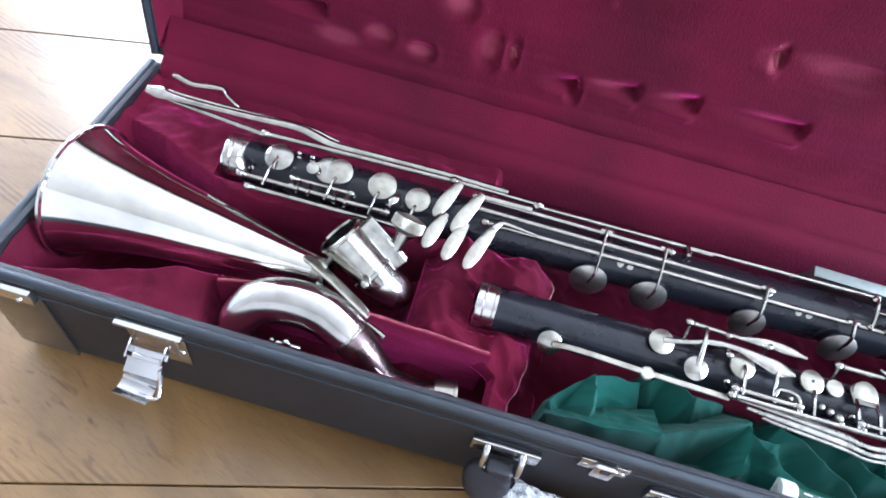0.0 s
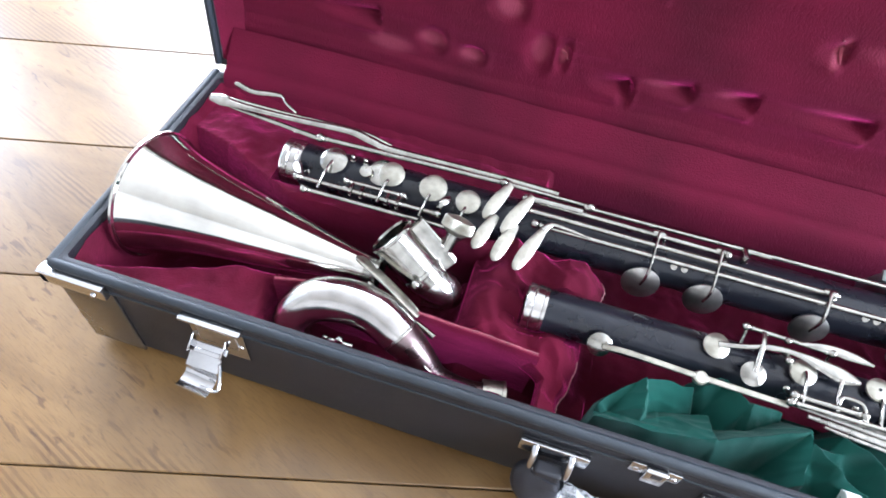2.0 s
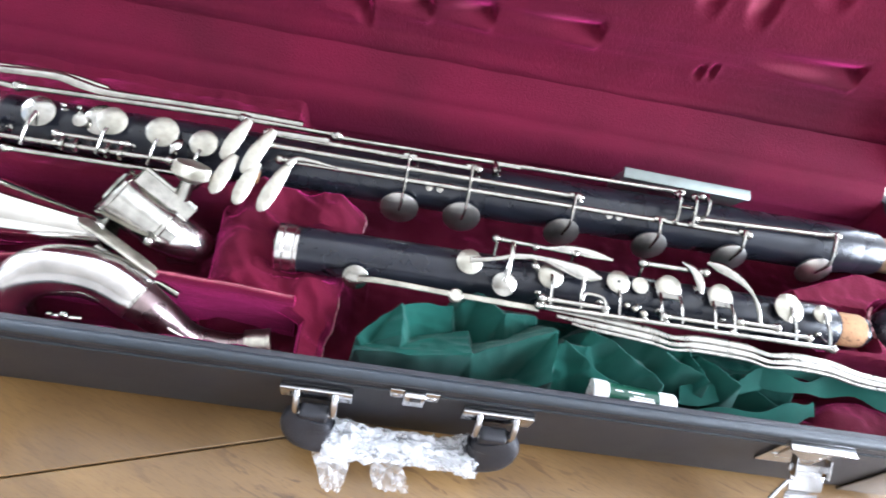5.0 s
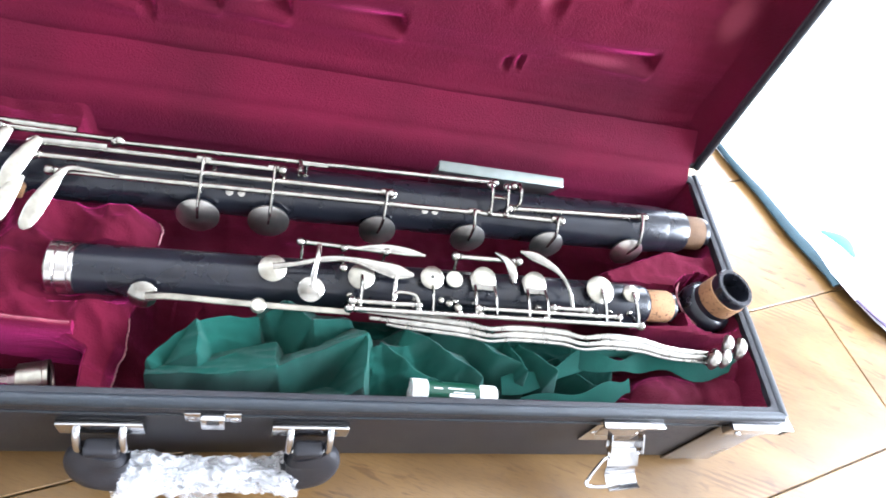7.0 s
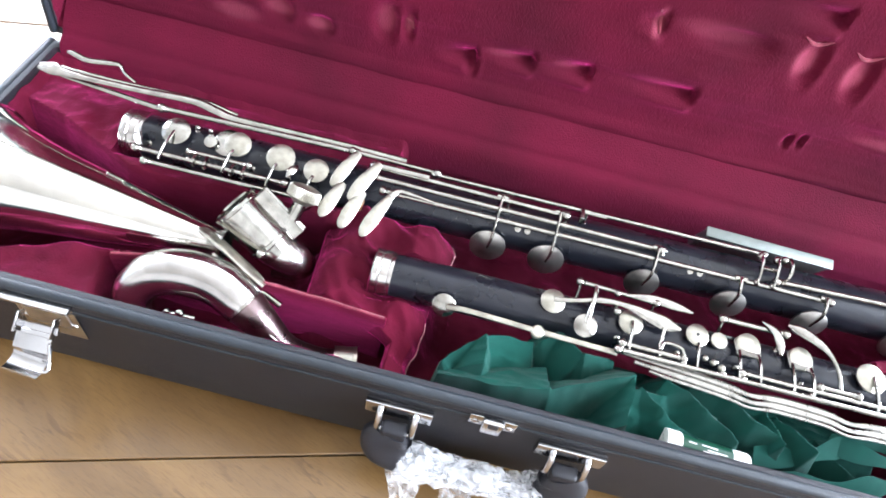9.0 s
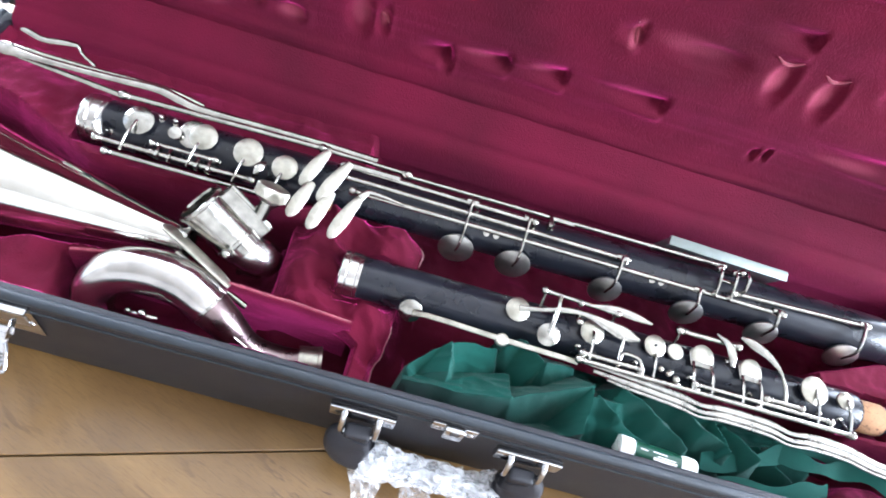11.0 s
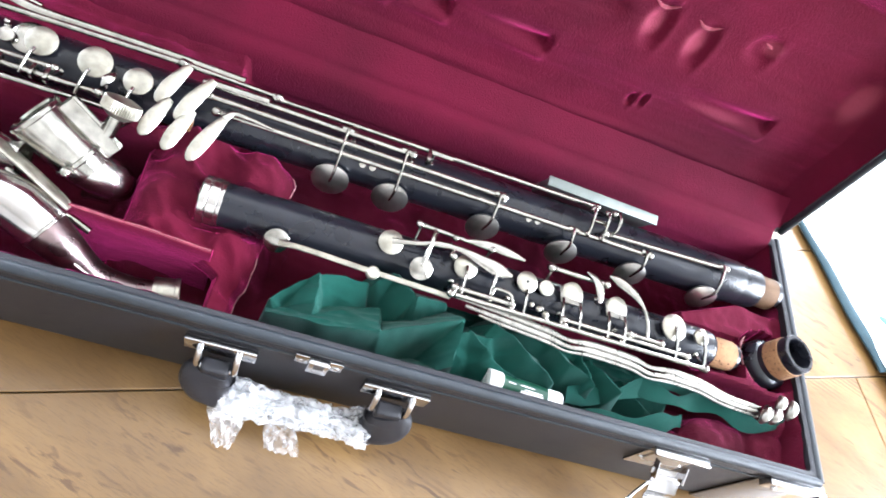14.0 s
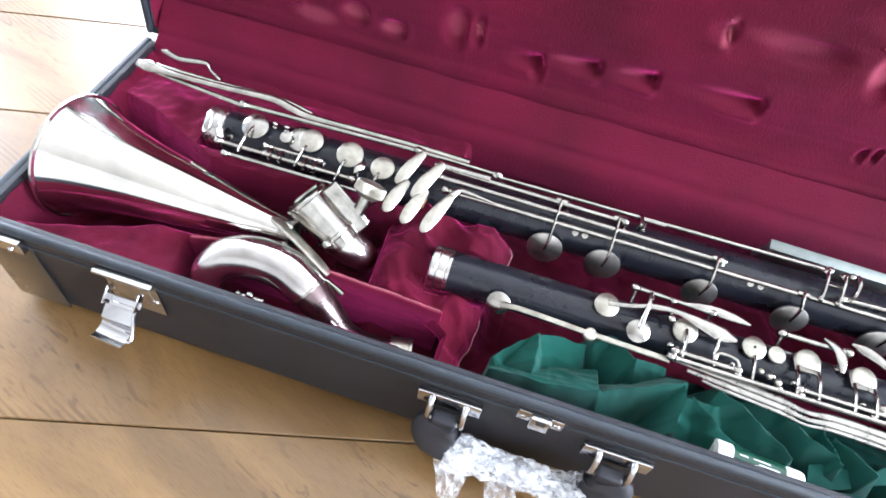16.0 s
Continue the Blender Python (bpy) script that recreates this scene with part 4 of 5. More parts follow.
        part("arm", sweep(smooth_path([t, t + Vector((-0.0002, -0.0055, -0.001)), Vector((t.x * 0.5 + p.x * 0.5, p.y - 0.0015, p.z + 0.0165)), p + face * 0.0022], 6), spread([(0.0022, 0.0013), (0.0022, 0.0013), (0.0019, 0.0012), (0.0008, 0.001)], 6), (1, 0, 0), 10), SILVER, k)
        part("hinge_tube", rod(t + Vector((-0.0045, 0, -0.002)), t + Vector((0.0045, 0, -0.002)), 0.0026), SILVER, k)
        post(u, (t.x + 0.006, t.y, t.z - 0.003), L0, L1, 0.0195)
    for x in (0.348, 0.49):
        for s in (-0.004, 0.004):
            c = on_line(L0, L1, x + s)
            part("screw", lathe((x + s, c.y - 0.0135, c.z + 0.0135), (0, -0.7, 0.7), [(0, 0), (0, 0.0028), (0.0012, 0.0026), (0.0016, 0.0)], 16), SILVER, u)
    # linkage near the far end
    for x in (0.5345, 0.5475):
        part("link", join(sweep(smooth_path([(x, 0.171, 0.116), (x, 0.164, 0.1165), (x + 0.0005, 0.157, 0.111), (x + 0.001, 0.151, 0.104)], 4), (0.0018, 0.0012), (1, 0, 0), 10), ball((x, 0.1695, 0.115), 0.0032, 12), ball((x + 0.001, 0.1525, 0.103), 0.0027, 12)), SILVER, u)
    part("link", box((0.534, 0.160, 0.11), (0.549, 0.163, 0.1125), 0.0008), SILVER, u)
    part("link", join(sweep(smooth_path([(0.557, 0.172, 0.117), (0.558, 0.165, 0.117), (0.558, 0.159, 0.111), (0.5565, 0.158, 0.1045)], 4), (0.0022, 0.0014), (1, 0, 0), 10), ball((0.553, 0.1705, 0.1165), 0.003, 12)), SILVER, u)
    post(u, (0.395, 0.174, 0.1085), L0, L1, 0.0195)
    part("link", box((0.389, 0.164, 0.1035), (0.3925, 0.175, 0.112), 0.0008), SILVER, u)
    part("link", sweep([(0.392, 0.173, 0.111), (0.41, 0.1735, 0.1105)], (0.0022, 0.0016), (0, -0.3, 0.95), 10), SILVER, u)


build_upper_joint()
build_lower_joint()


def build_bell():
    t = thing("bell", "polished silver flared bell lying in its velvet hollow", "bell", tuple(BELL0))
    prof = [(0.0, 0.0515), (0.006, 0.0488), (0.016, 0.0452), (0.03, 0.0412), (0.05, 0.0362), (0.075, 0.0312), (0.1, 0.0272), (0.125, 0.0226), (0.15, 0.0178), (0.175, 0.0132), (0.196, 0.0104)]
    inner = [(s, r - 0.001) for s, r in reversed(prof)]
    part("horn", lathe(BELL0, BELL1 - BELL0, prof + inner, 72), BRIGHT, t, "mirror-bright silver horn")
    part("rim", lathe(BELL0, BELL1 - BELL0, [(-0.0015, 0.0500), (-0.0022, 0.0518), (-0.001, 0.0532), (0.001, 0.0530), (0.0018, 0.0512)], 72), BRIGHT, t)
    d = (BELL1 - BELL0).normalized()
    part("socket", lathe(BELL1 - d * 0.018, d, [(0, 0.0118), (0.001, 0.0126), (0.006, 0.0126), (0.0065, 0.0118), (0.03, 0.0114), (0.031, 0.0122), (0.034, 0.0122), (0.034, 0.0098), (0.0, 0.0096)], 40), SILVER, t)


def build_neck():
    pts = [(0.083, 0.0245, 0.045), (0.0825, 0.032, 0.062), (0.0945, 0.0425, 0.0735), (0.116, 0.0475, 0.078), (0.142, 0.0455, 0.0785), (0.162, 0.0375, 0.0735), (0.176, 0.032, 0.0655), (0.195, 0.026, 0.0455), (0.22, 0.0285, 0.034), (0.247, 0.034, 0.0335)]
    sizes = [0.0135, 0.0148, 0.0162, 0.0168, 0.0166, 0.0156, 0.0132, 0.0112, 0.01, 0.0095]
    t = thing("neck", "curved silver neck pipe, cloudy with wear", "instrument neck", pts[0])
    path, radii = smooth_path(pts, 7), spread(sizes, 7)
    pipe = part("pipe", sweep(path[:37], radii[:37], (0, 0, 1), 36), CLOUDY, t, "bright swollen bend")
    # tail's dark reddish colour stands in for deep shade and reflected velvet
    part("tail_pipe", sweep(path[36:], [r * 0.97 for r in radii[36:]], (0, 0, 1), 36), material("shade-darkened silver", (0.2, 0.15, 0.15), 0.3, 1.0, 60, 0.3, 0.06, 200, rough_var=0.1), t, "lower pipe, shade and velvet reflection put into its colour")
    a, b = Vector(pts[5]), Vector(pts[6])
    part("seam_ring", lathe(a.lerp(b, 0.1), b - a, [(-0.001, 0.0155), (-0.0006, 0.0161), (0.0006, 0.0161), (0.001, 0.0153)], 40), SILVER, pipe)
    a, b = Vector(pts[8]), Vector(pts[9])
    part("tip_ferrule", lathe(b, b - a, [(-0.016, 0.0102), (-0.016, 0.0115), (-0.002, 0.0117), (-0.0015, 0.0122), (0.001, 0.0122), (0.001, 0.0092), (-0.010, 0.009)], 36), WORN, t, "worn silver tip ferrule")
    k = part("register_vent", sweep(smooth_path([(0.112, 0.022, 0.061), (0.117, 0.0195, 0.068), (0.126, 0.0185, 0.07), (0.133, 0.0205, 0.067)], 5), (0.0017, 0.0013), (0, 0, 1), 10), SILVER, t)
    part("pivot", join(ball((0.1245, 0.0185, 0.0725), 0.0032), ball((0.112, 0.0215, 0.064), 0.0026)), SILVER, k)
    part("slot_mark", box((0.186, 0.0195, 0.0645), (0.199, 0.021, 0.0655), 0.0003, 1, Matrix.Translation((0.1925, 0.0205, 0.065)) @ Matrix.Rotation(radians(-12), 4, "Z") @ Matrix.Rotation(radians(38), 4, "Y") @ Matrix.Translation((-0.1925, -0.0205, -0.065))), WORN, t)


def build_bow():
    """Bottom bow: open receiver, clamp block, thumbscrew, elbow."""
    t = thing("bell_bow", "worn silver bow section with open receiver and clamp screw", "bow section", (0.16, 0.1, 0.05))
    a, b = Vector((0.1335, 0.1005, 0.099)), Vector((0.1725, 0.0905, 0.0665))
    d = (b - a).normalized()
    part("receiver", lathe(a, d, [(0.0, 0.0162), (-0.0015, 0.0172), (-0.001, 0.0184), (0.0012, 0.0186), (0.002, 0.0176), (0.01, 0.0173), (0.034, 0.0173), (0.0345, 0.0182), (0.037, 0.0184), (0.038, 0.0174), (0.0465, 0.0165), (0.0465, 0.0), (0.04, 0.0), (0.04, 0.0152), (0.0, 0.0162)], 48), SILVER, t, "open cylindrical silver receiver")
    part("elbow", sweep(smooth_path([(0.166, 0.0925, 0.0715), (0.173, 0.0915, 0.0675), (0.18, 0.0925, 0.0615), (0.1825, 0.0945, 0.0545), (0.179, 0.0945, 0.0485)], 7), spread([0.0162, 0.0158, 0.0148, 0.0136, 0.011], 7), (0, 1, 0), 32), CLOUDY, t, "smooth silver elbow tube")
    part("elbow_mouth", lathe((0.182, 0.0885, 0.053), (-1, -0.08, 0.03), [(-0.003, 0.0), (-0.002, 0.0082), (0.0, 0.0092), (0.013, 0.0092), (0.0145, 0.0098), (0.0165, 0.0096), (0.0165, 0.0078), (0.004, 0.0076), (0.004, 0.0)], 36), SILVER, t, "short open silver end collar")
    # clamp block on top, tilted along the receiver
    side = Vector((0.32, 0.72, 0.62))
    side = (side - d * side.dot(d)).normalized()
    third = d.cross(side)
    m = Matrix((d, third, side)).transposed().to_4x4()
    m.translation = a + d * 0.0245 + side * 0.0185
    part("clamp_block", join(box((-0.0205, -0.0042, -0.004), (0.0215, 0.0045, 0.0085), 0.0008, 2, m), box((-0.0205, 0.0055, -0.004), (0.0215, 0.0082, 0.0068), 0.0006, 2, m)), SILVER, t, "squared clamp block")
    k = a + d * 0.032 + side * 0.032
    part("screw_shank", lathe(a + d * 0.03 + side * 0.022, (k - (a + d * 0.03 + side * 0.022)), [(0, 0), (0, 0.0045), (0.02, 0.0045), (0.02, 0)], 20), SILVER, t)
    kd = (Vector((0.179, 0.124, 0.1085)) - Vector((0.176, 0.113, 0.097))).normalized()
    knob = lathe(Vector((0.178, 0.1185, 0.102)), kd, [(-0.002, 0), (-0.002, 0.0062), (0.0012, 0.0108), (0.0022, 0.0126), (0.0095, 0.0126), (0.0105, 0.0116), (0.0118, 0.007), (0.0122, 0)], 96)
    for v in knob.verts:
        q = v.co - Vector((0.178, 0.1185, 0.102))
        s = q.dot(kd)
        rad = q - kd * s
        if 0.002 < s < 0.01 and rad.length > 0.012:
            u = kd.orthogonal().normalized()
            ang = math.atan2(rad.dot(kd.cross(u)), rad.dot(u))
            v.co -= rad.normalized() * (0.0008 if int(round(ang / (2 * math.pi / 96))) % 2 else 0.0)
    part("thumbscrew", knob, WORN, t, "knurled round thumbscrew")
    part("screw_neck", sweep([(0.174, 0.108, 0.091), (0.178, 0.1185, 0.102)], 0.0052, seg=18), SILVER, t)
    # stay bar, its rod and screws, along the bell's socket
    part("stay_bar", sweep(smooth_path([(0.1115, 0.0835, 0.084), (0.118, 0.0805, 0.0865), (0.14, 0.070, 0.0845), (0.163, 0.0585, 0.08), (0.172, 0.054, 0.077)], 6), spread([(0.001, 0.0012), (0.0045, 0.0014), (0.0046, 0.0014), (0.0044, 0.0014), (0.003, 0.0012)], 6), (0.2, 0.3, 0.9), 12, square=0.3), WORN, t, "flat silver stay bar")
    part("stay_rod", sweep([(0.127, 0.0695, 0.0755), (0.187, 0.046, 0.0685)], 0.0024, seg=12), SILVER, t)
    part("stay_screw", join(ball((0.1625, 0.0735, 0.0865), 0.0036), sweep([(0.1625, 0.0735, 0.0865), (0.166, 0.08, 0.075)], 0.0022, seg=10)), SILVER, t)
    for s in (0.25, 0.36, 0.47):
        p = Vector((0.127, 0.0695, 0.0755)).lerp(Vector((0.187, 0.046, 0.0685)), s)
        part("collar", lathe(p, (0.06, -0.0235, -0.007), [(-0.0015, 0.0024), (-0.0015, 0.0036), (0.0015, 0.0036), (0.0015, 0.0024)], 18), SILVER, t)


build_bell()
build_neck()
build_bow()


def build_barrel():
    """Short black socket with a cork band, standing in the end block."""
    a, b = Vector((0.7305, 0.1005, 0.064)), Vector((0.736, 0.0995, 0.108))
    t = thing("mouthpiece_barrel", "short black barrel with cork band standing in the velvet", "barrel", tuple(a))
    d = b - a
    part("body", lathe(a, d, [(0, 0), (0, 0.0215), (0.006, 0.0225), (0.013, 0.0222), (0.0165, 0.0205), (0.018, 0.0175), (0.0225, 0.0172), (0.0225, 0.0)], 48), EBONY, t)
    part("cork_band", lathe(a + d.normalized() * 0.022, d, [(0, 0.0121), (0, 0.0168), (0.001, 0.0173), (0.0145, 0.0172), (0.0152, 0.0166), (0.0152, 0.0121)], 48), CORK, t, "tan cork band")
    part("rim", lathe(a + d.normalized() * 0.037, d, [(0, 0.0166), (0.0075, 0.0166), (0.0085, 0.0158), (0.0085, 0.013), (0.006, 0.0122), (-0.012, 0.0118), (-0.012, 0.0)], 48), EBONY, t)


build_barrel()
ring = [Vector((0.7295 + 0.0275 * math.cos(radians(a)), 0.1005 + 0.0275 * math.sin(radians(a)), 0.0795 + 0.0012 * noise.noise(Vector((a * 0.3, 0, 0))))) for a in range(138, 232, 3)]
part("frayed_edge", sweep(ring, [(0.0003 + 0.0014 * abs(noise.noise(Vector((i * 0.9, 7, 1)))), 0.0012) for i in range(len(ring))], (0, 0, 1), 6), FRAYED, case, "pale frayed edge of the barrel's hollow")


def build_plate():
    m = Matrix.Translation((0.552, 0.202, 0.084)) @ Matrix.Rotation(radians(-1), 4, "Z") @ Matrix.Rotation(radians(24), 4, "X")
    t = thing("reed_case", "flat grey-green metal reed case tucked behind the joint", "reed case", (0.553, 0.203, 0.07))
    mat = material("pale anodised metal", (0.2, 0.225, 0.215), 0.42, 0.8, 60, 0.15, 0.04, 300)
    body = part("body", box((-0.053, -0.0035, -0.02), (0.053, 0.0035, 0.017), 0.0012, 2, m), mat, t)
    part("edge", box((-0.054, -0.0045, 0.017), (0.054, 0.0045, 0.0205), 0.0012, 2, m), mat, t)
    part("mark", join(box((0.01, -0.0041, 0.002), (0.022, -0.0036, 0.0045), 0, 1, m @ Matrix.Rotation(radians(30), 4, "Y")), box((0.012, -0.0041, -0.006), (0.024, -0.0036, -0.003), 0, 1, m)), EBONY, body, "dark printed mark")


build_plate()


def build_divider():
    pts = [(0.061, 0.0485), (0.09, 0.0545), (0.127, 0.0575), (0.17, 0.0565), (0.215, 0.055), (0.262, 0.0525)]
    path = [p + Vector((0, 0.0008 * noise.noise(p * 60), 0.0012 * noise.noise(p * 45))) for p in smooth_path([(x, y, 0.044) for x, y in pts], 9)]
    dv = part("divider", sweep(path, (0.0035, 0.034), (0, 0, 1), 16, square=0.6), VELVET, case, "velvet-covered divider panel")
    top = [p + Vector((0, 0, 0.0338)) for p in path]
    part("worn_edge", sweep(top, [(0.0009 + 0.0006 * noise.noise(Vector((i * 0.6, 5, 5))), 0.0008) for i in range(len(top))], (0, 0, 1), 8), EDGEVELVET, dv, "pale worn edge")
    # loose velvet flaps over the end of the joints
    def flap(u, v):
        y = 0.012 + 0.128 * v
        left = 0.267 - 0.07 * min(1, max(0, (y - 0.045) / 0.02))
        right = 0.281 + 0.011 * min(1, y / 0.06) + 0.0035 * noise.noise(Vector((y * 70, 2, 4))) + 0.009 * math.exp(-(((y - 0.13) / 0.014) ** 2))
        x = left + (right - left) * u
        p = Vector((x * 26 + y * 9, y * 24, 1.3))
        roll = math.sin(x * 95 + y * 60 + 2.0 * noise.noise(p * 0.8)) * math.sin(y * 70 - x * 30 + 1.0)
        z = 0.05 + 0.026 * min(1, v * 1.7) + 0.0065 * roll + 0.011 * noise.noise(p) + 0.009 * (0.4 - abs(noise.noise(p * 2.1))) + 0.0016 * noise.noise(p * 6) - 0.013 * (1 - math.sin(0.5 * math.pi * min(1, 4.5 * min(u, 1 - u))))
        c = on_line(U0, U1, x)
        if x > 0.242 and abs(y - c.y) < 0.0215:
            z = min(z, c.z - math.sqrt(max(0, 0.0215 ** 2 - (y - c.y) ** 2)))
        c = on_line(L0, L1, x)
        if abs(y - c.y) < 0.022:
            z = min(z, c.z - math.sqrt(max(0, 0.022 ** 2 - (y - c.y) ** 2)))
        return Vector((x, y, z))
    fl = part("velvet_flap", grid_mesh(steps(0, 1, 60), steps(0, 1, 80), flap), VELVET, case, "crumpled loose velvet flap")
    fl.modifiers.new("thickness", "SOLIDIFY").thickness = 0.002
    # frayed backing that shows pale along the cut edge
    for a, b, n in ((0.0, 0.42, 60), (0.86, 1.0, 24)):
        edge = [flap(0.997, v) + Vector((0.0004 + 0.0006 * noise.noise(Vector((v * 300, 0, 0))), 0, 0.0003)) for v in steps(a, b, n)]
        part("worn_edge", sweep(edge, [(0.0003 + 0.0009 * abs(noise.noise(Vector((i * 0.7, a, 3)))), 0.0009) for i in range(len(edge))], (0, 0, 1), 6), FRAYED, fl, "pale frayed edge")


build_divider()


def build_cloth():
    """A bunched cotton cloth: creased facets, with soft creases between."""
    # folds: crest from a to b, its fall on either side (metres per metre)
    folds = [((0.308, 0.024), (0.352, 0.0235), 0.076, 0.081, 0.45, 4), ((0.352, 0.0235), (0.386, 0.026), 0.081, 0.087, 0.5, 4),
             ((0.386, 0.026), (0.441, 0.047), 0.085, 0.098, 1.3, 2.4), ((0.441, 0.047), (0.4405, 0.012), 0.098, 0.085, 3.5, 1.5), ((0.335, 0.057), (0.339, 0.034), 0.091, 0.086, 2.2, 0.6),
             ((0.309, 0.031), (0.333, 0.057), 0.08, 0.09, 3.0, 1.1), ((0.335, 0.056), (0.372, 0.064), 0.088, 0.08, 2.0, 0.9),
             ((0.377, 0.064), (0.389, 0.072), 0.084, 0.0895, 1.3, 1.6), ((0.389, 0.072), (0.407, 0.058), 0.0895, 0.088, 1.3, 1.3),
             ((0.407, 0.058), (0.432, 0.066), 0.09, 0.08, 1.2, 1.3), ((0.386, 0.012), (0.436, 0.016), 0.068, 0.076, 1.0, 2),
             ((0.441, 0.046), (0.482, 0.052), 0.078, 0.076, 1.2, 0.8), ((0.470, 0.059), (0.527, 0.031), 0.086, 0.077, 1.2, 1.5),
             ((0.492, 0.065), (0.560, 0.037), 0.087, 0.078, 1.1, 2.6), ((0.455, 0.050), (0.505, 0.024), 0.079, 0.070, 1.6, 1.0), ((0.524, 0.063), (0.548, 0.057), 0.086, 0.083, 1.2, 1.6), ((0.452, 0.036), (0.535, 0.033), 0.062, 0.058, 1.1, 1.6),
             ((0.543, 0.060), (0.56, 0.034), 0.082, 0.079, 1.7, 2.4), ((0.556, 0.056), (0.584, 0.036), 0.08, 0.08, 1.5, 1.8),
             ((0.57, 0.022), (0.63, 0.026), 0.058, 0.062, 1.2, 1.2), ((0.59, 0.05), (0.625, 0.034), 0.07, 0.064, 1.5, 1.6), ((0.615, 0.055), (0.65, 0.045), 0.068, 0.064, 1.6, 1.3)]

    def fall(d, slope):
        w = 0.011 if slope <= 0.3 else 0.024
        return slope * min(d, w) + 2.6 * max(0.0, d - w)

    def drape(x, y):
        z = 0.034
        for (ax, ay), (bx, by), z0, z1, left, right in folds:
            dx, dy = bx - ax, by - ay
            n = math.hypot(dx, dy)
            s = ((x - ax) * dx + (y - ay) * dy) / n
            d = ((y - ay) * dx - (x - ax) * dy) / n
            over = max(0.0, -s, s - n)
            c = min(1.0, max(0.0, s / n))
            z = max(z, z0 + (z1 - z0) * c - (fall(d, left) if d > 0 else fall(-d, right)) - 2.2 * over - 0.004 * math.sin(math.pi * c) * (left + right < 2))
        return z

    def place(s, v):
        x = 0.305 + 0.353 * s
        tip = min(1.0, (x - 0.305) / 0.03)
        lo = 0.024 - 0.013 * tip
        hi = 0.034 + (0.056 - 0.034) * tip + 0.036 * min(1, max(0, (x - 0.335) / 0.06)) - 0.012 * max(0, s - 0.35)
        y = lo + (hi - lo) * v
        q = Vector((x * 55, y * 55, 0))
        z = drape(x + 0.0022 * noise.noise(q * 0.9), y + 0.0022 * noise.noise(q * 0.9 + Vector((3, 3, 3))))
        z = max(0.034, 0.09 - 1.35 * (0.09 - z))
        edge = min(1.0, v / 0.05, (1 - v) / 0.05, s / 0.01 + 0.2, (1 - s) / 0.06 + 0.2)
        r = Vector((x * 30 + y * 22, y * 62 - x * 14, 4.0))
        crumple = (0.0065 if x > 0.45 else 0.0018) * (0.3 - abs(noise.noise(r))) + 0.003 * (0.3 - abs(noise.noise(r * 2.1 + Vector((5, 0, 2)))))
        z = 0.016 + (z + crumple - 0.016) * edge + 0.0004 * noise.noise(q * 2.6)
        c = on_line(U0, U1, max(x, U0.x))
        if (y - c.y) ** 2 < 0.018 ** 2:
            z = min(z, c.z - math.sqrt(0.018 ** 2 - (y - c.y) ** 2))
        return Vector((x, y, max(z, 0.014)))

    bm = grid_mesh(steps(0, 1, 360), steps(0, 1, 100), place)
    t = thing("polishing_cloth", "crumpled dark green cotton cloth stuffed beside the joint", "cloth", (0.48, 0.045, 0.02))
    c = part("cloth", bm, CLOTHM, t)
    c.modifiers.new("thickness", "SOLIDIFY").thickness = 0.0008
    # folded ends that trail towards the end block
    for pts, w in (([(0.60, 0.052, 0.066), (0.635, 0.045, 0.069), (0.66, 0.049, 0.067), (0.685, 0.046, 0.072), (0.715, 0.040, 0.073), (0.738, 0.0495, 0.078), (0.742, 0.058, 0.075)], 0.0085),
                   ([(0.545, 0.03, 0.058), (0.58, 0.036, 0.061), (0.61, 0.05, 0.066), (0.64, 0.058, 0.069), (0.665, 0.06, 0.068)], 0.009),
                   ([(0.56, 0.016, 0.052), (0.6, 0.02, 0.056), (0.63, 0.026, 0.06), (0.65, 0.033, 0.06)], 0.01)):
        path = smooth_path(pts, 5)
        part("cloth_end", sweep(path, [(w * (0.75 + 0.25 * math.sin(i * 0.8)), 0.0007) for i in range(len(path))], (0.1, -0.6, 0.8), 10), CLOTHM, t)


build_cloth()


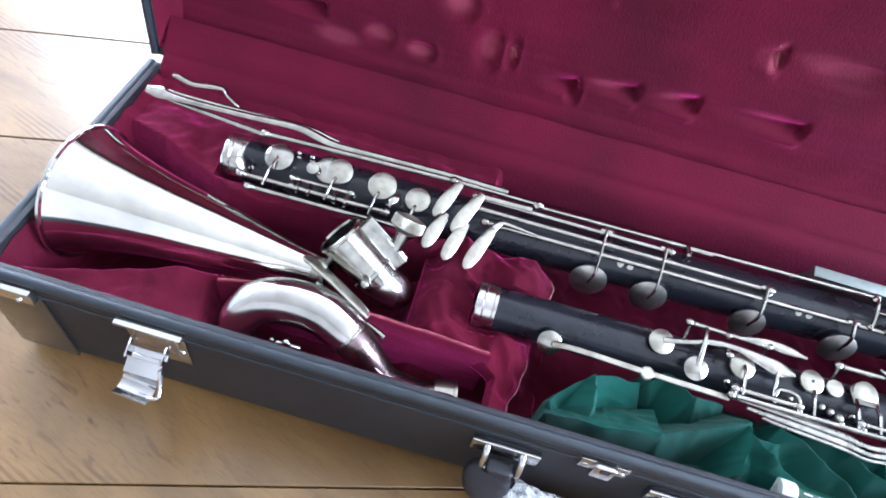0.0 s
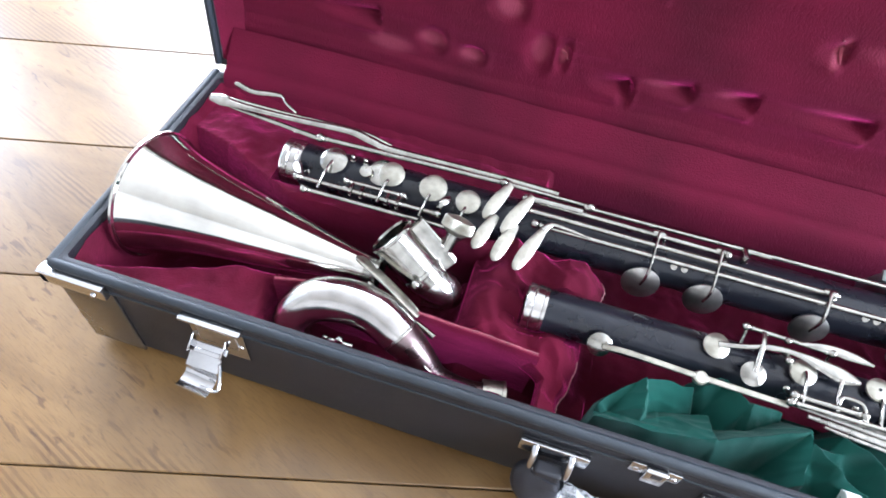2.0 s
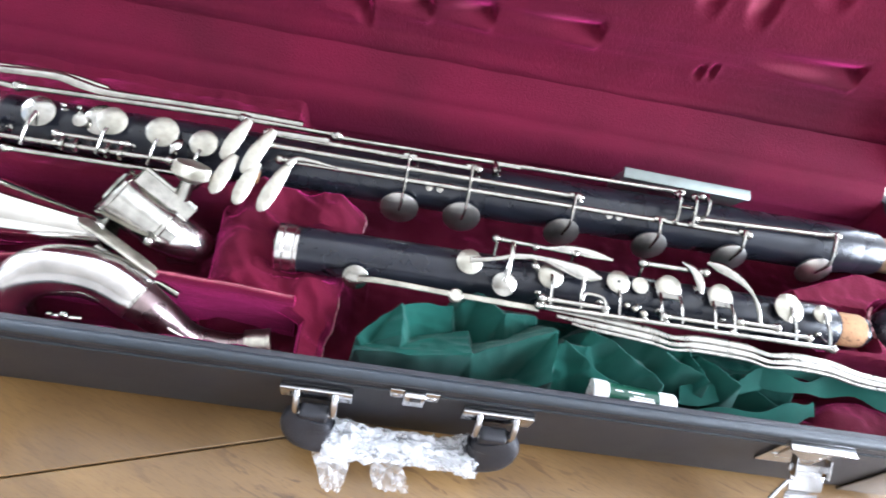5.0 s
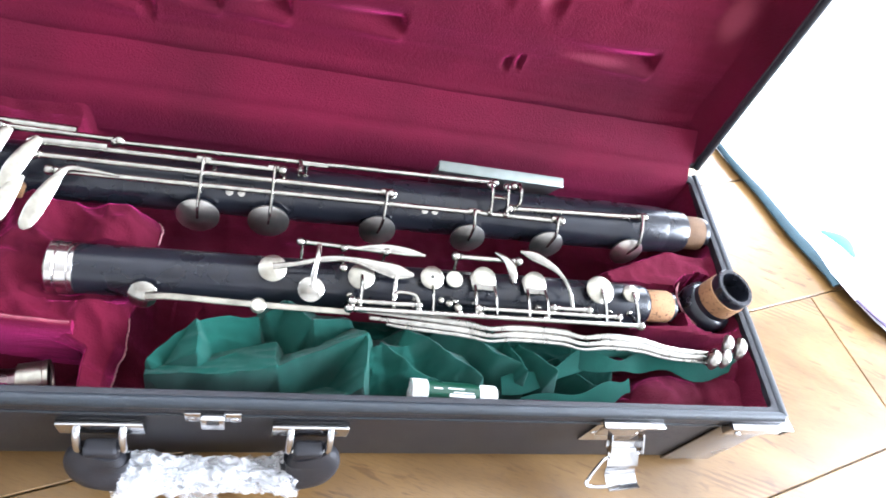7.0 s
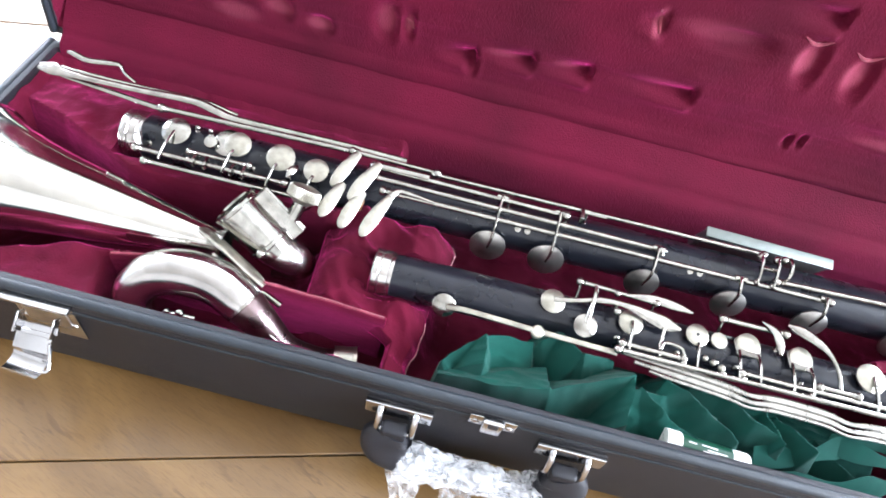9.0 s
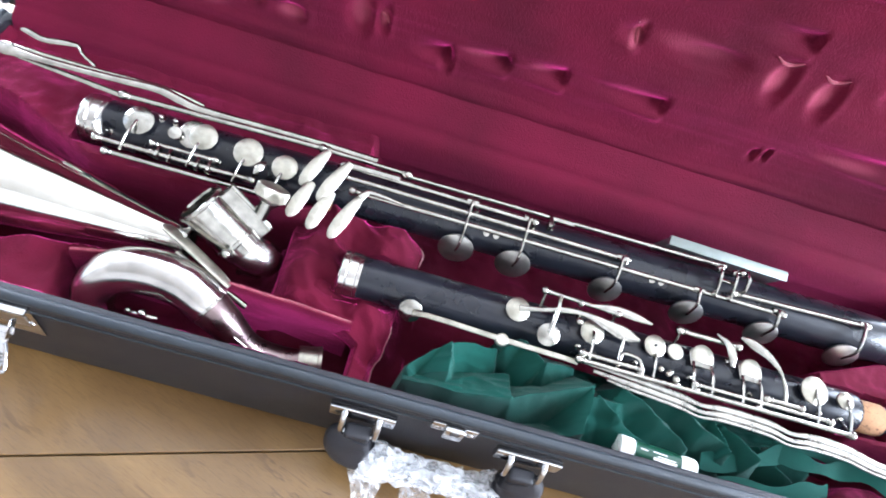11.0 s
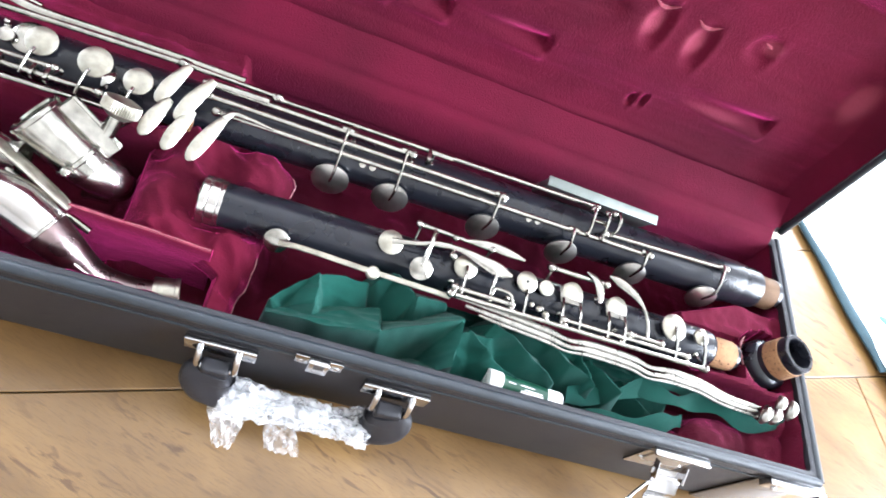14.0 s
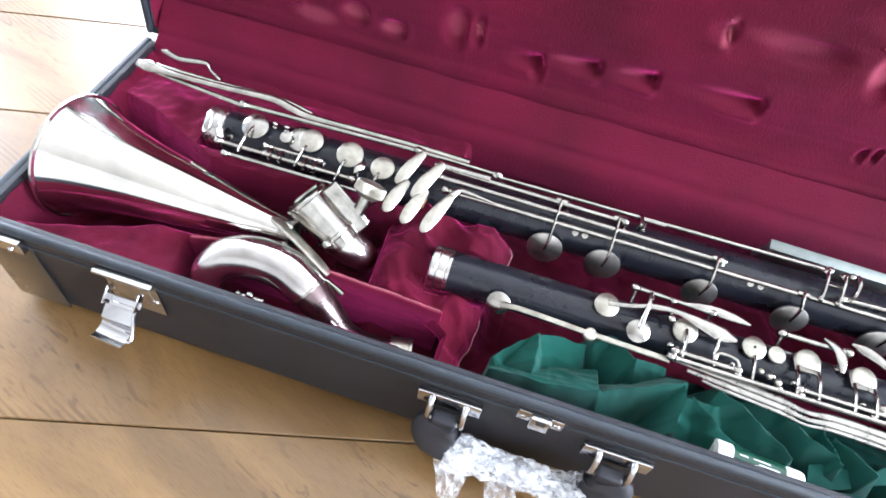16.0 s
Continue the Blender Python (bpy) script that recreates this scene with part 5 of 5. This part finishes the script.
def build_tube():
    a, b = Vector((0.476, 0.0235, 0.0615)), Vector((0.538, 0.0215, 0.058))
    t = thing("balm_tube", "small green balm tube with white cap and white end", "tube", tuple(a))
    d = b - a
    part("cap", lathe(a, d, [(0.0, 0), (0.0, 0.0074), (0.0006, 0.0081), (0.011, 0.0082), (0.0115, 0.0078), (0.0115, 0)], 40), WHITEP, t, "round white cap")
    body = part("body", lathe(a + d.normalized() * 0.0115, d, [(0.0, 0.0), (0.0, 0.0074), (0.038, 0.0076), (0.038, 0.0)], 40), GREENP, t)
    part("end", lathe(a + d.normalized() * 0.0495, d, [(0.0, 0.0), (0.0, 0.0076), (0.012, 0.0077), (0.0135, 0.007), (0.0135, 0)], 40), WHITEP, t)
    marks = []
    for s0, s1, ang, h in ((0.027, 0.046, 58, 0.0011), (0.030, 0.045, 74, 0.0004), (0.016, 0.022, 88, 0.0004), (0.026, 0.038, 92, 0.0004)):
        q = radians(ang)
        n = Vector((0, -math.cos(q), math.sin(q)))
        c = a + d.normalized() * ((s0 + s1) / 2) + n * 0.0077
        m = Matrix((d.normalized(), n.cross(d.normalized()), n)).transposed().to_4x4()
        m.translation = c
        marks.append(box((-(s1 - s0) / 2, -h, -0.0004), ((s1 - s0) / 2, h, 0.0002), 0, 1, m))
    part("lettering", join(*marks), WHITEP, body, "rows of white lettering as bars")
    m = Matrix((Vector((0, 1, 0)), d.normalized().cross(Vector((0, 1, 0))), -d.normalized())).transposed().to_4x4()
    m.translation = a
    part("cap_mark", join(box((-0.003, 0.001, -0.0002), (0.003, 0.0017, 0.0004), 0, 1, m), box((-0.0025, -0.0012, -0.0002), (0.0025, -0.0005, 0.0004), 0, 1, m)), material("grey print", (0.45, 0.45, 0.45), 0.6), body)


build_tube()


# ---- fittings on the front of the case ----
def build_latch(x0, x1, lean):
    w = x1 - x0
    cx = (x0 + x1) / 2
    lt = part("latch", join(box((x0 + 0.002, -0.0022, 0.037), (x1 - 0.002, -0.0006, 0.083), 0.0005, 2), box((x0, -0.0085, 0.0815), (x1, -0.0006, 0.084), 0.0007, 2)), CHROME, case, "open nickel draw latch")
    part("backing", box((x0 + 0.008, -0.0034, 0.052), (x1 - 0.008, -0.002, 0.0805), 0.0004, 1), DARKMETAL, lt)
    for s in (-1, 1):
        part("rivet", lathe((cx + s * (w / 2 - 0.007), -0.002, 0.054), (0, -1, 0), [(0, 0.003), (0.001, 0.0026), (0.0014, 0)], 16), CHROME, lt)
    # lever, swung out and down
    piv = Vector((cx, -0.010, 0.066))
    out = Vector((0.10 * lean, -0.72, -0.69)).normalized()
    sidev = Vector((1, 0, 0))
    nrm = sidev.cross(out).normalized()
    m = Matrix((sidev, out, nrm)).transposed().to_4x4()
    m.translation = piv
    hw = 0.0125
    lever = part("lever", join(box((-hw - 0.002, 0.0015, -0.001), (hw + 0.002, 0.0065, 0.0012), 0.0006, 2, m), box((-hw * 0.8, 0.006, -0.0015), (hw * 0.8, 0.0095, 0.0005), 0.0004, 1, m), box((-hw, 0.009, -0.0012), (hw, 0.021, 0.001), 0.0006, 2, m)), CHROME, lt)
    curl = [piv + out * s + nrm * h for s, h in ((0.021, 0.0), (0.024, 0.002), (0.028, 0.0022), (0.032, 0.0), (0.035, -0.0035), (0.036, -0.0065))]
    part("thumb_curl", sweep(curl, (hw, 0.0008), tuple(nrm), 10, square=0.5), CHROME, lever)
    part("screw", lathe(piv + out * 0.0075 + nrm * 0.0006, nrm, [(0, 0.0036), (0.0012, 0.003), (0.0016, 0)], 16), CHROME, lever)
    for s in (-1, 1):
        part("cheek", box((s * hw - 0.0006, -0.006, -0.006), (s * hw + 0.0006, 0.009, 0.001), 0.0003, 1, m), CHROME, lever)
    # wire bail
    e = 0.019 if lean > 0 else 0.007
    bail = [m @ Vector(p) for p in ((-lean * hw, 0.013, -0.003), (-lean * (hw + e * 0.3), 0.014, -0.005), (-lean * (hw + e), 0.024 + e * 0.16, -0.009), (-lean * (hw + e * 0.95), 0.028 + e * 0.16, -0.0095), (-lean * (hw + e * 0.2), 0.0295 + e * 0.16, -0.008), (-lean * hw * 0.4, 0.031, -0.006))]
    part("bail", sweep(smooth_path(bail, 4), 0.0013, (0, 0, 1), 8), CHROME, lt, "bent wire bail")


build_latch(0.0155, 0.0625, -1)
build_latch(0.6075, 0.655, 1)

lock = part("lock", join(box((0.3355, -0.0036, 0.067), (0.368, -0.0006, 0.0805), 0.001, 2), box((0.3445, -0.0075, 0.0635), (0.359, -0.0006, 0.0815), 0.0018, 3)), CHROME, case, "small nickel lock with a square keyhole")
part("keyhole", box((0.3485, -0.0078, 0.074), (0.3555, -0.0066, 0.0805), 0.0003, 1), EBONY, lock)
for x in (0.3398, 0.3637):
    part("rivet", lathe((x, -0.0036, 0.072), (0, -1, 0), [(0, 0.0028), (0.0007, 0.0024), (0.001, 0)], 16), CHROME, lock)


def build_handle():
    h = part("handle", sweep(smooth_path([(0.292, -0.0190, 0.0105), (0.32, -0.0198, 0.0085), (0.35, -0.0202, 0.008), (0.38, -0.0198, 0.0085), (0.41, -0.0190, 0.0105)], 6), (0.0085, 0.0075), (0, 0, 1), 18), LEATHER, case, "black moulded carrying handle")
    for x0, x1, s in ((0.265, 0.3125, 1), (0.3865, 0.435, -1)):
        cx = (x0 + x1) / 2
        pl = part("mount_plate", box((x0, -0.006, 0.0485), (x1, -0.0006, 0.0645), 0.0012, 2), CHROME, case, "nickel handle mount")
        for dx in (-0.0125, 0.0125):
            part("staple", sweep(smooth_path([(cx + dx, -0.004, 0.061), (cx + dx, -0.009, 0.0585), (cx + dx, -0.0125, 0.052), (cx + dx, -0.014, 0.045), (cx + dx, -0.0125, 0.039)], 5), 0.0024, (1, 0, 0), 12), CHROME, pl)
        part("pin", rod((cx - 0.0145, -0.0135, 0.043), (cx + 0.0145, -0.0135, 0.043), 0.0018), CHROME, pl)
        part("hinge_block", box((cx - 0.0095, -0.0185, 0.034), (cx + 0.0095, -0.008, 0.05), 0.003, 3), LEATHER, h)
        pts = [(cx - s * 0.002, -0.0135, 0.041), (cx - s * 0.004, -0.0155, 0.032), (cx - s * 0.001, -0.0175, 0.022), (cx + s * 0.006, -0.0190, 0.014), (cx + s * 0.016, -0.0195, 0.0105)]
        part("handle_end", sweep(smooth_path(pts, 5), spread([(0.0125, 0.006), (0.0185, 0.008), (0.0178, 0.009), (0.0128, 0.009), (0.009, 0.008)], 5), (0, -0.8, 0.6), 20, square=0.25), LEATHER, h, "flared black handle end")
    # loose packing film round the grip
    t = thing("plastic_wrap", "crumpled clear plastic film wound round the handle grip", "plastic wrap", (0.35, -0.02, 0.008))
    def film(u, v, grow, seed):
        x = 0.296 + 0.112 * u
        a = 2 * math.pi * v
        bulge = 1 + 0.4 * math.exp(-((u - 0.08) / 0.12) ** 2) + 0.3 * math.exp(-((u - 0.93) / 0.1) ** 2)
        p = Vector((x * 70, math.cos(a) * 1.6 + seed, math.sin(a) * 1.6))
        r = (0.0092 + grow) * bulge + 0.0032 * noise.noise(p) + 0.0026 * noise.noise(p * 2.7) + 0.0014 * noise.noise(p * 6)
        return Vector((x + 0.004 * noise.noise(p * 0.7 + Vector((9, 0, 0))), min(-0.0012, -0.0195 + r * math.cos(a)), 0.0085 + r * math.sin(a)))
    for g, sd in ((0.0, 0.0), (0.0018, 8.0)):
        part("film_layer", grid_mesh(steps(0, 1, 90), steps(0, 1, 60), lambda u, v: film(u, v, g, sd)), FILM, t)
    for x0, x1, tx, ty, w in ((0.287, 0.322, 0.307, -0.049, 0.35), (0.328, 0.352, 0.350, -0.044, 1.1)):
        def tail(u, v):
            p = Vector((u * 3 + x0 * 40, v * 3, 2))
            xa = x0 + (x1 - x0) * u
            xb = tx + (x1 - x0) * w * (u - 0.5)
            k = v ** 0.8
            return Vector((xa + (xb - xa) * k + 0.002 * noise.noise(p), -0.026 + (ty + 0.026) * v + 0.003 * noise.noise(p * 2), max(FLOOR + 0.0012, 0.004 - 0.02 * v + 0.006 * noise.noise(p * 1.5) + 0.002 * noise.noise(p * 5))))
        part("film_tail", grid_mesh(steps(0, 1, 26), steps(0, 1, 22), tail), FILM, t)


build_handle()


def build_blanket():
    """Pale blanket with a teal hem, lying on the floor past the case; its corner is turned up over the hem."""
    t = thing("blanket", "white fleece blanket with a teal bound edge on the floor", "blanket", (1.25, 0.3, FLOOR))
    rim = smooth_path([(0.89, 0.56, 0), (0.90, 0.46, 0), (0.915, 0.396, 0), (0.932, 0.355, 0), (0.948, 0.325, 0), (0.97, 0.27, 0), (0.985, 0.243, 0), (1.0, 0.214, 0), (1.012, 0.182, 0), (1.032, 0.155, 0), (1.055, 0.128, 0), (1.085, 0.06, 0), (1.11, -0.03, 0), (1.15, -0.12, 0)], 6)
    n = len(rim) - 1

    def sheet(u, v):
        p = rim[min(n, int(round(u * n)))]
        x, y = p.x + 0.65 * v, p.y + 0.1 * v
        q = Vector((x * 9, y * 9, 0))
        fold = 0.028 * math.exp(-(((y - 0.19) / 0.045) ** 2) - ((v - 0.07) / 0.06) ** 2)
        return Vector((x, y, FLOOR + 0.004 + fold + min(1, v * 9) * (0.02 + 0.022 * abs(noise.noise(q)) + 0.006 * noise.noise(q * 3))))

    part("sheet", grid_mesh([i / n for i in range(n + 1)], steps(0, 1, 60), sheet), RUGM, t)
    hem = rim[6:46]
    sizes = [(0.0035 + 0.0075 * min(1, max(0, (i - 4) / 26)), 0.0035) for i in range(len(hem))]
    part("bound_edge", sweep([Vector((p.x + 0.004, p.y, FLOOR + 0.0065)) for p in hem], sizes, (0, 0, 1), 12), TEALM, t, "dark teal bound edge")
    part("lining_fold", sweep(smooth_path([(1.004, 0.264, FLOOR + 0.02), (1.016, 0.243, FLOOR + 0.03), (1.022, 0.222, FLOOR + 0.03)], 5), spread([(0.002, 0.001), (0.0065, 0.0015), (0.002, 0.001)], 5), (-0.4, -0.4, 0.8), 10), material("bright turquoise fleece", (0.12, 0.5, 0.5), 0.9, 0, 60, 0.15, 0.5, 300), t, "turned-up turquoise corner")
    part("lining_fold", sweep(smooth_path([(1.018, 0.176, FLOOR + 0.012), (1.034, 0.156, FLOOR + 0.014), (1.055, 0.13, FLOOR + 0.012)], 5), spread([(0.002, 0.002), (0.006, 0.003), (0.002, 0.002)], 5), (0, 0, 1), 10), material("dusky violet lining", (0.2, 0.17, 0.3), 0.9, 0, 60, 0.2, 0.5, 300), t, "dusky violet underside of the blanket")


build_blanket()
build_floor()
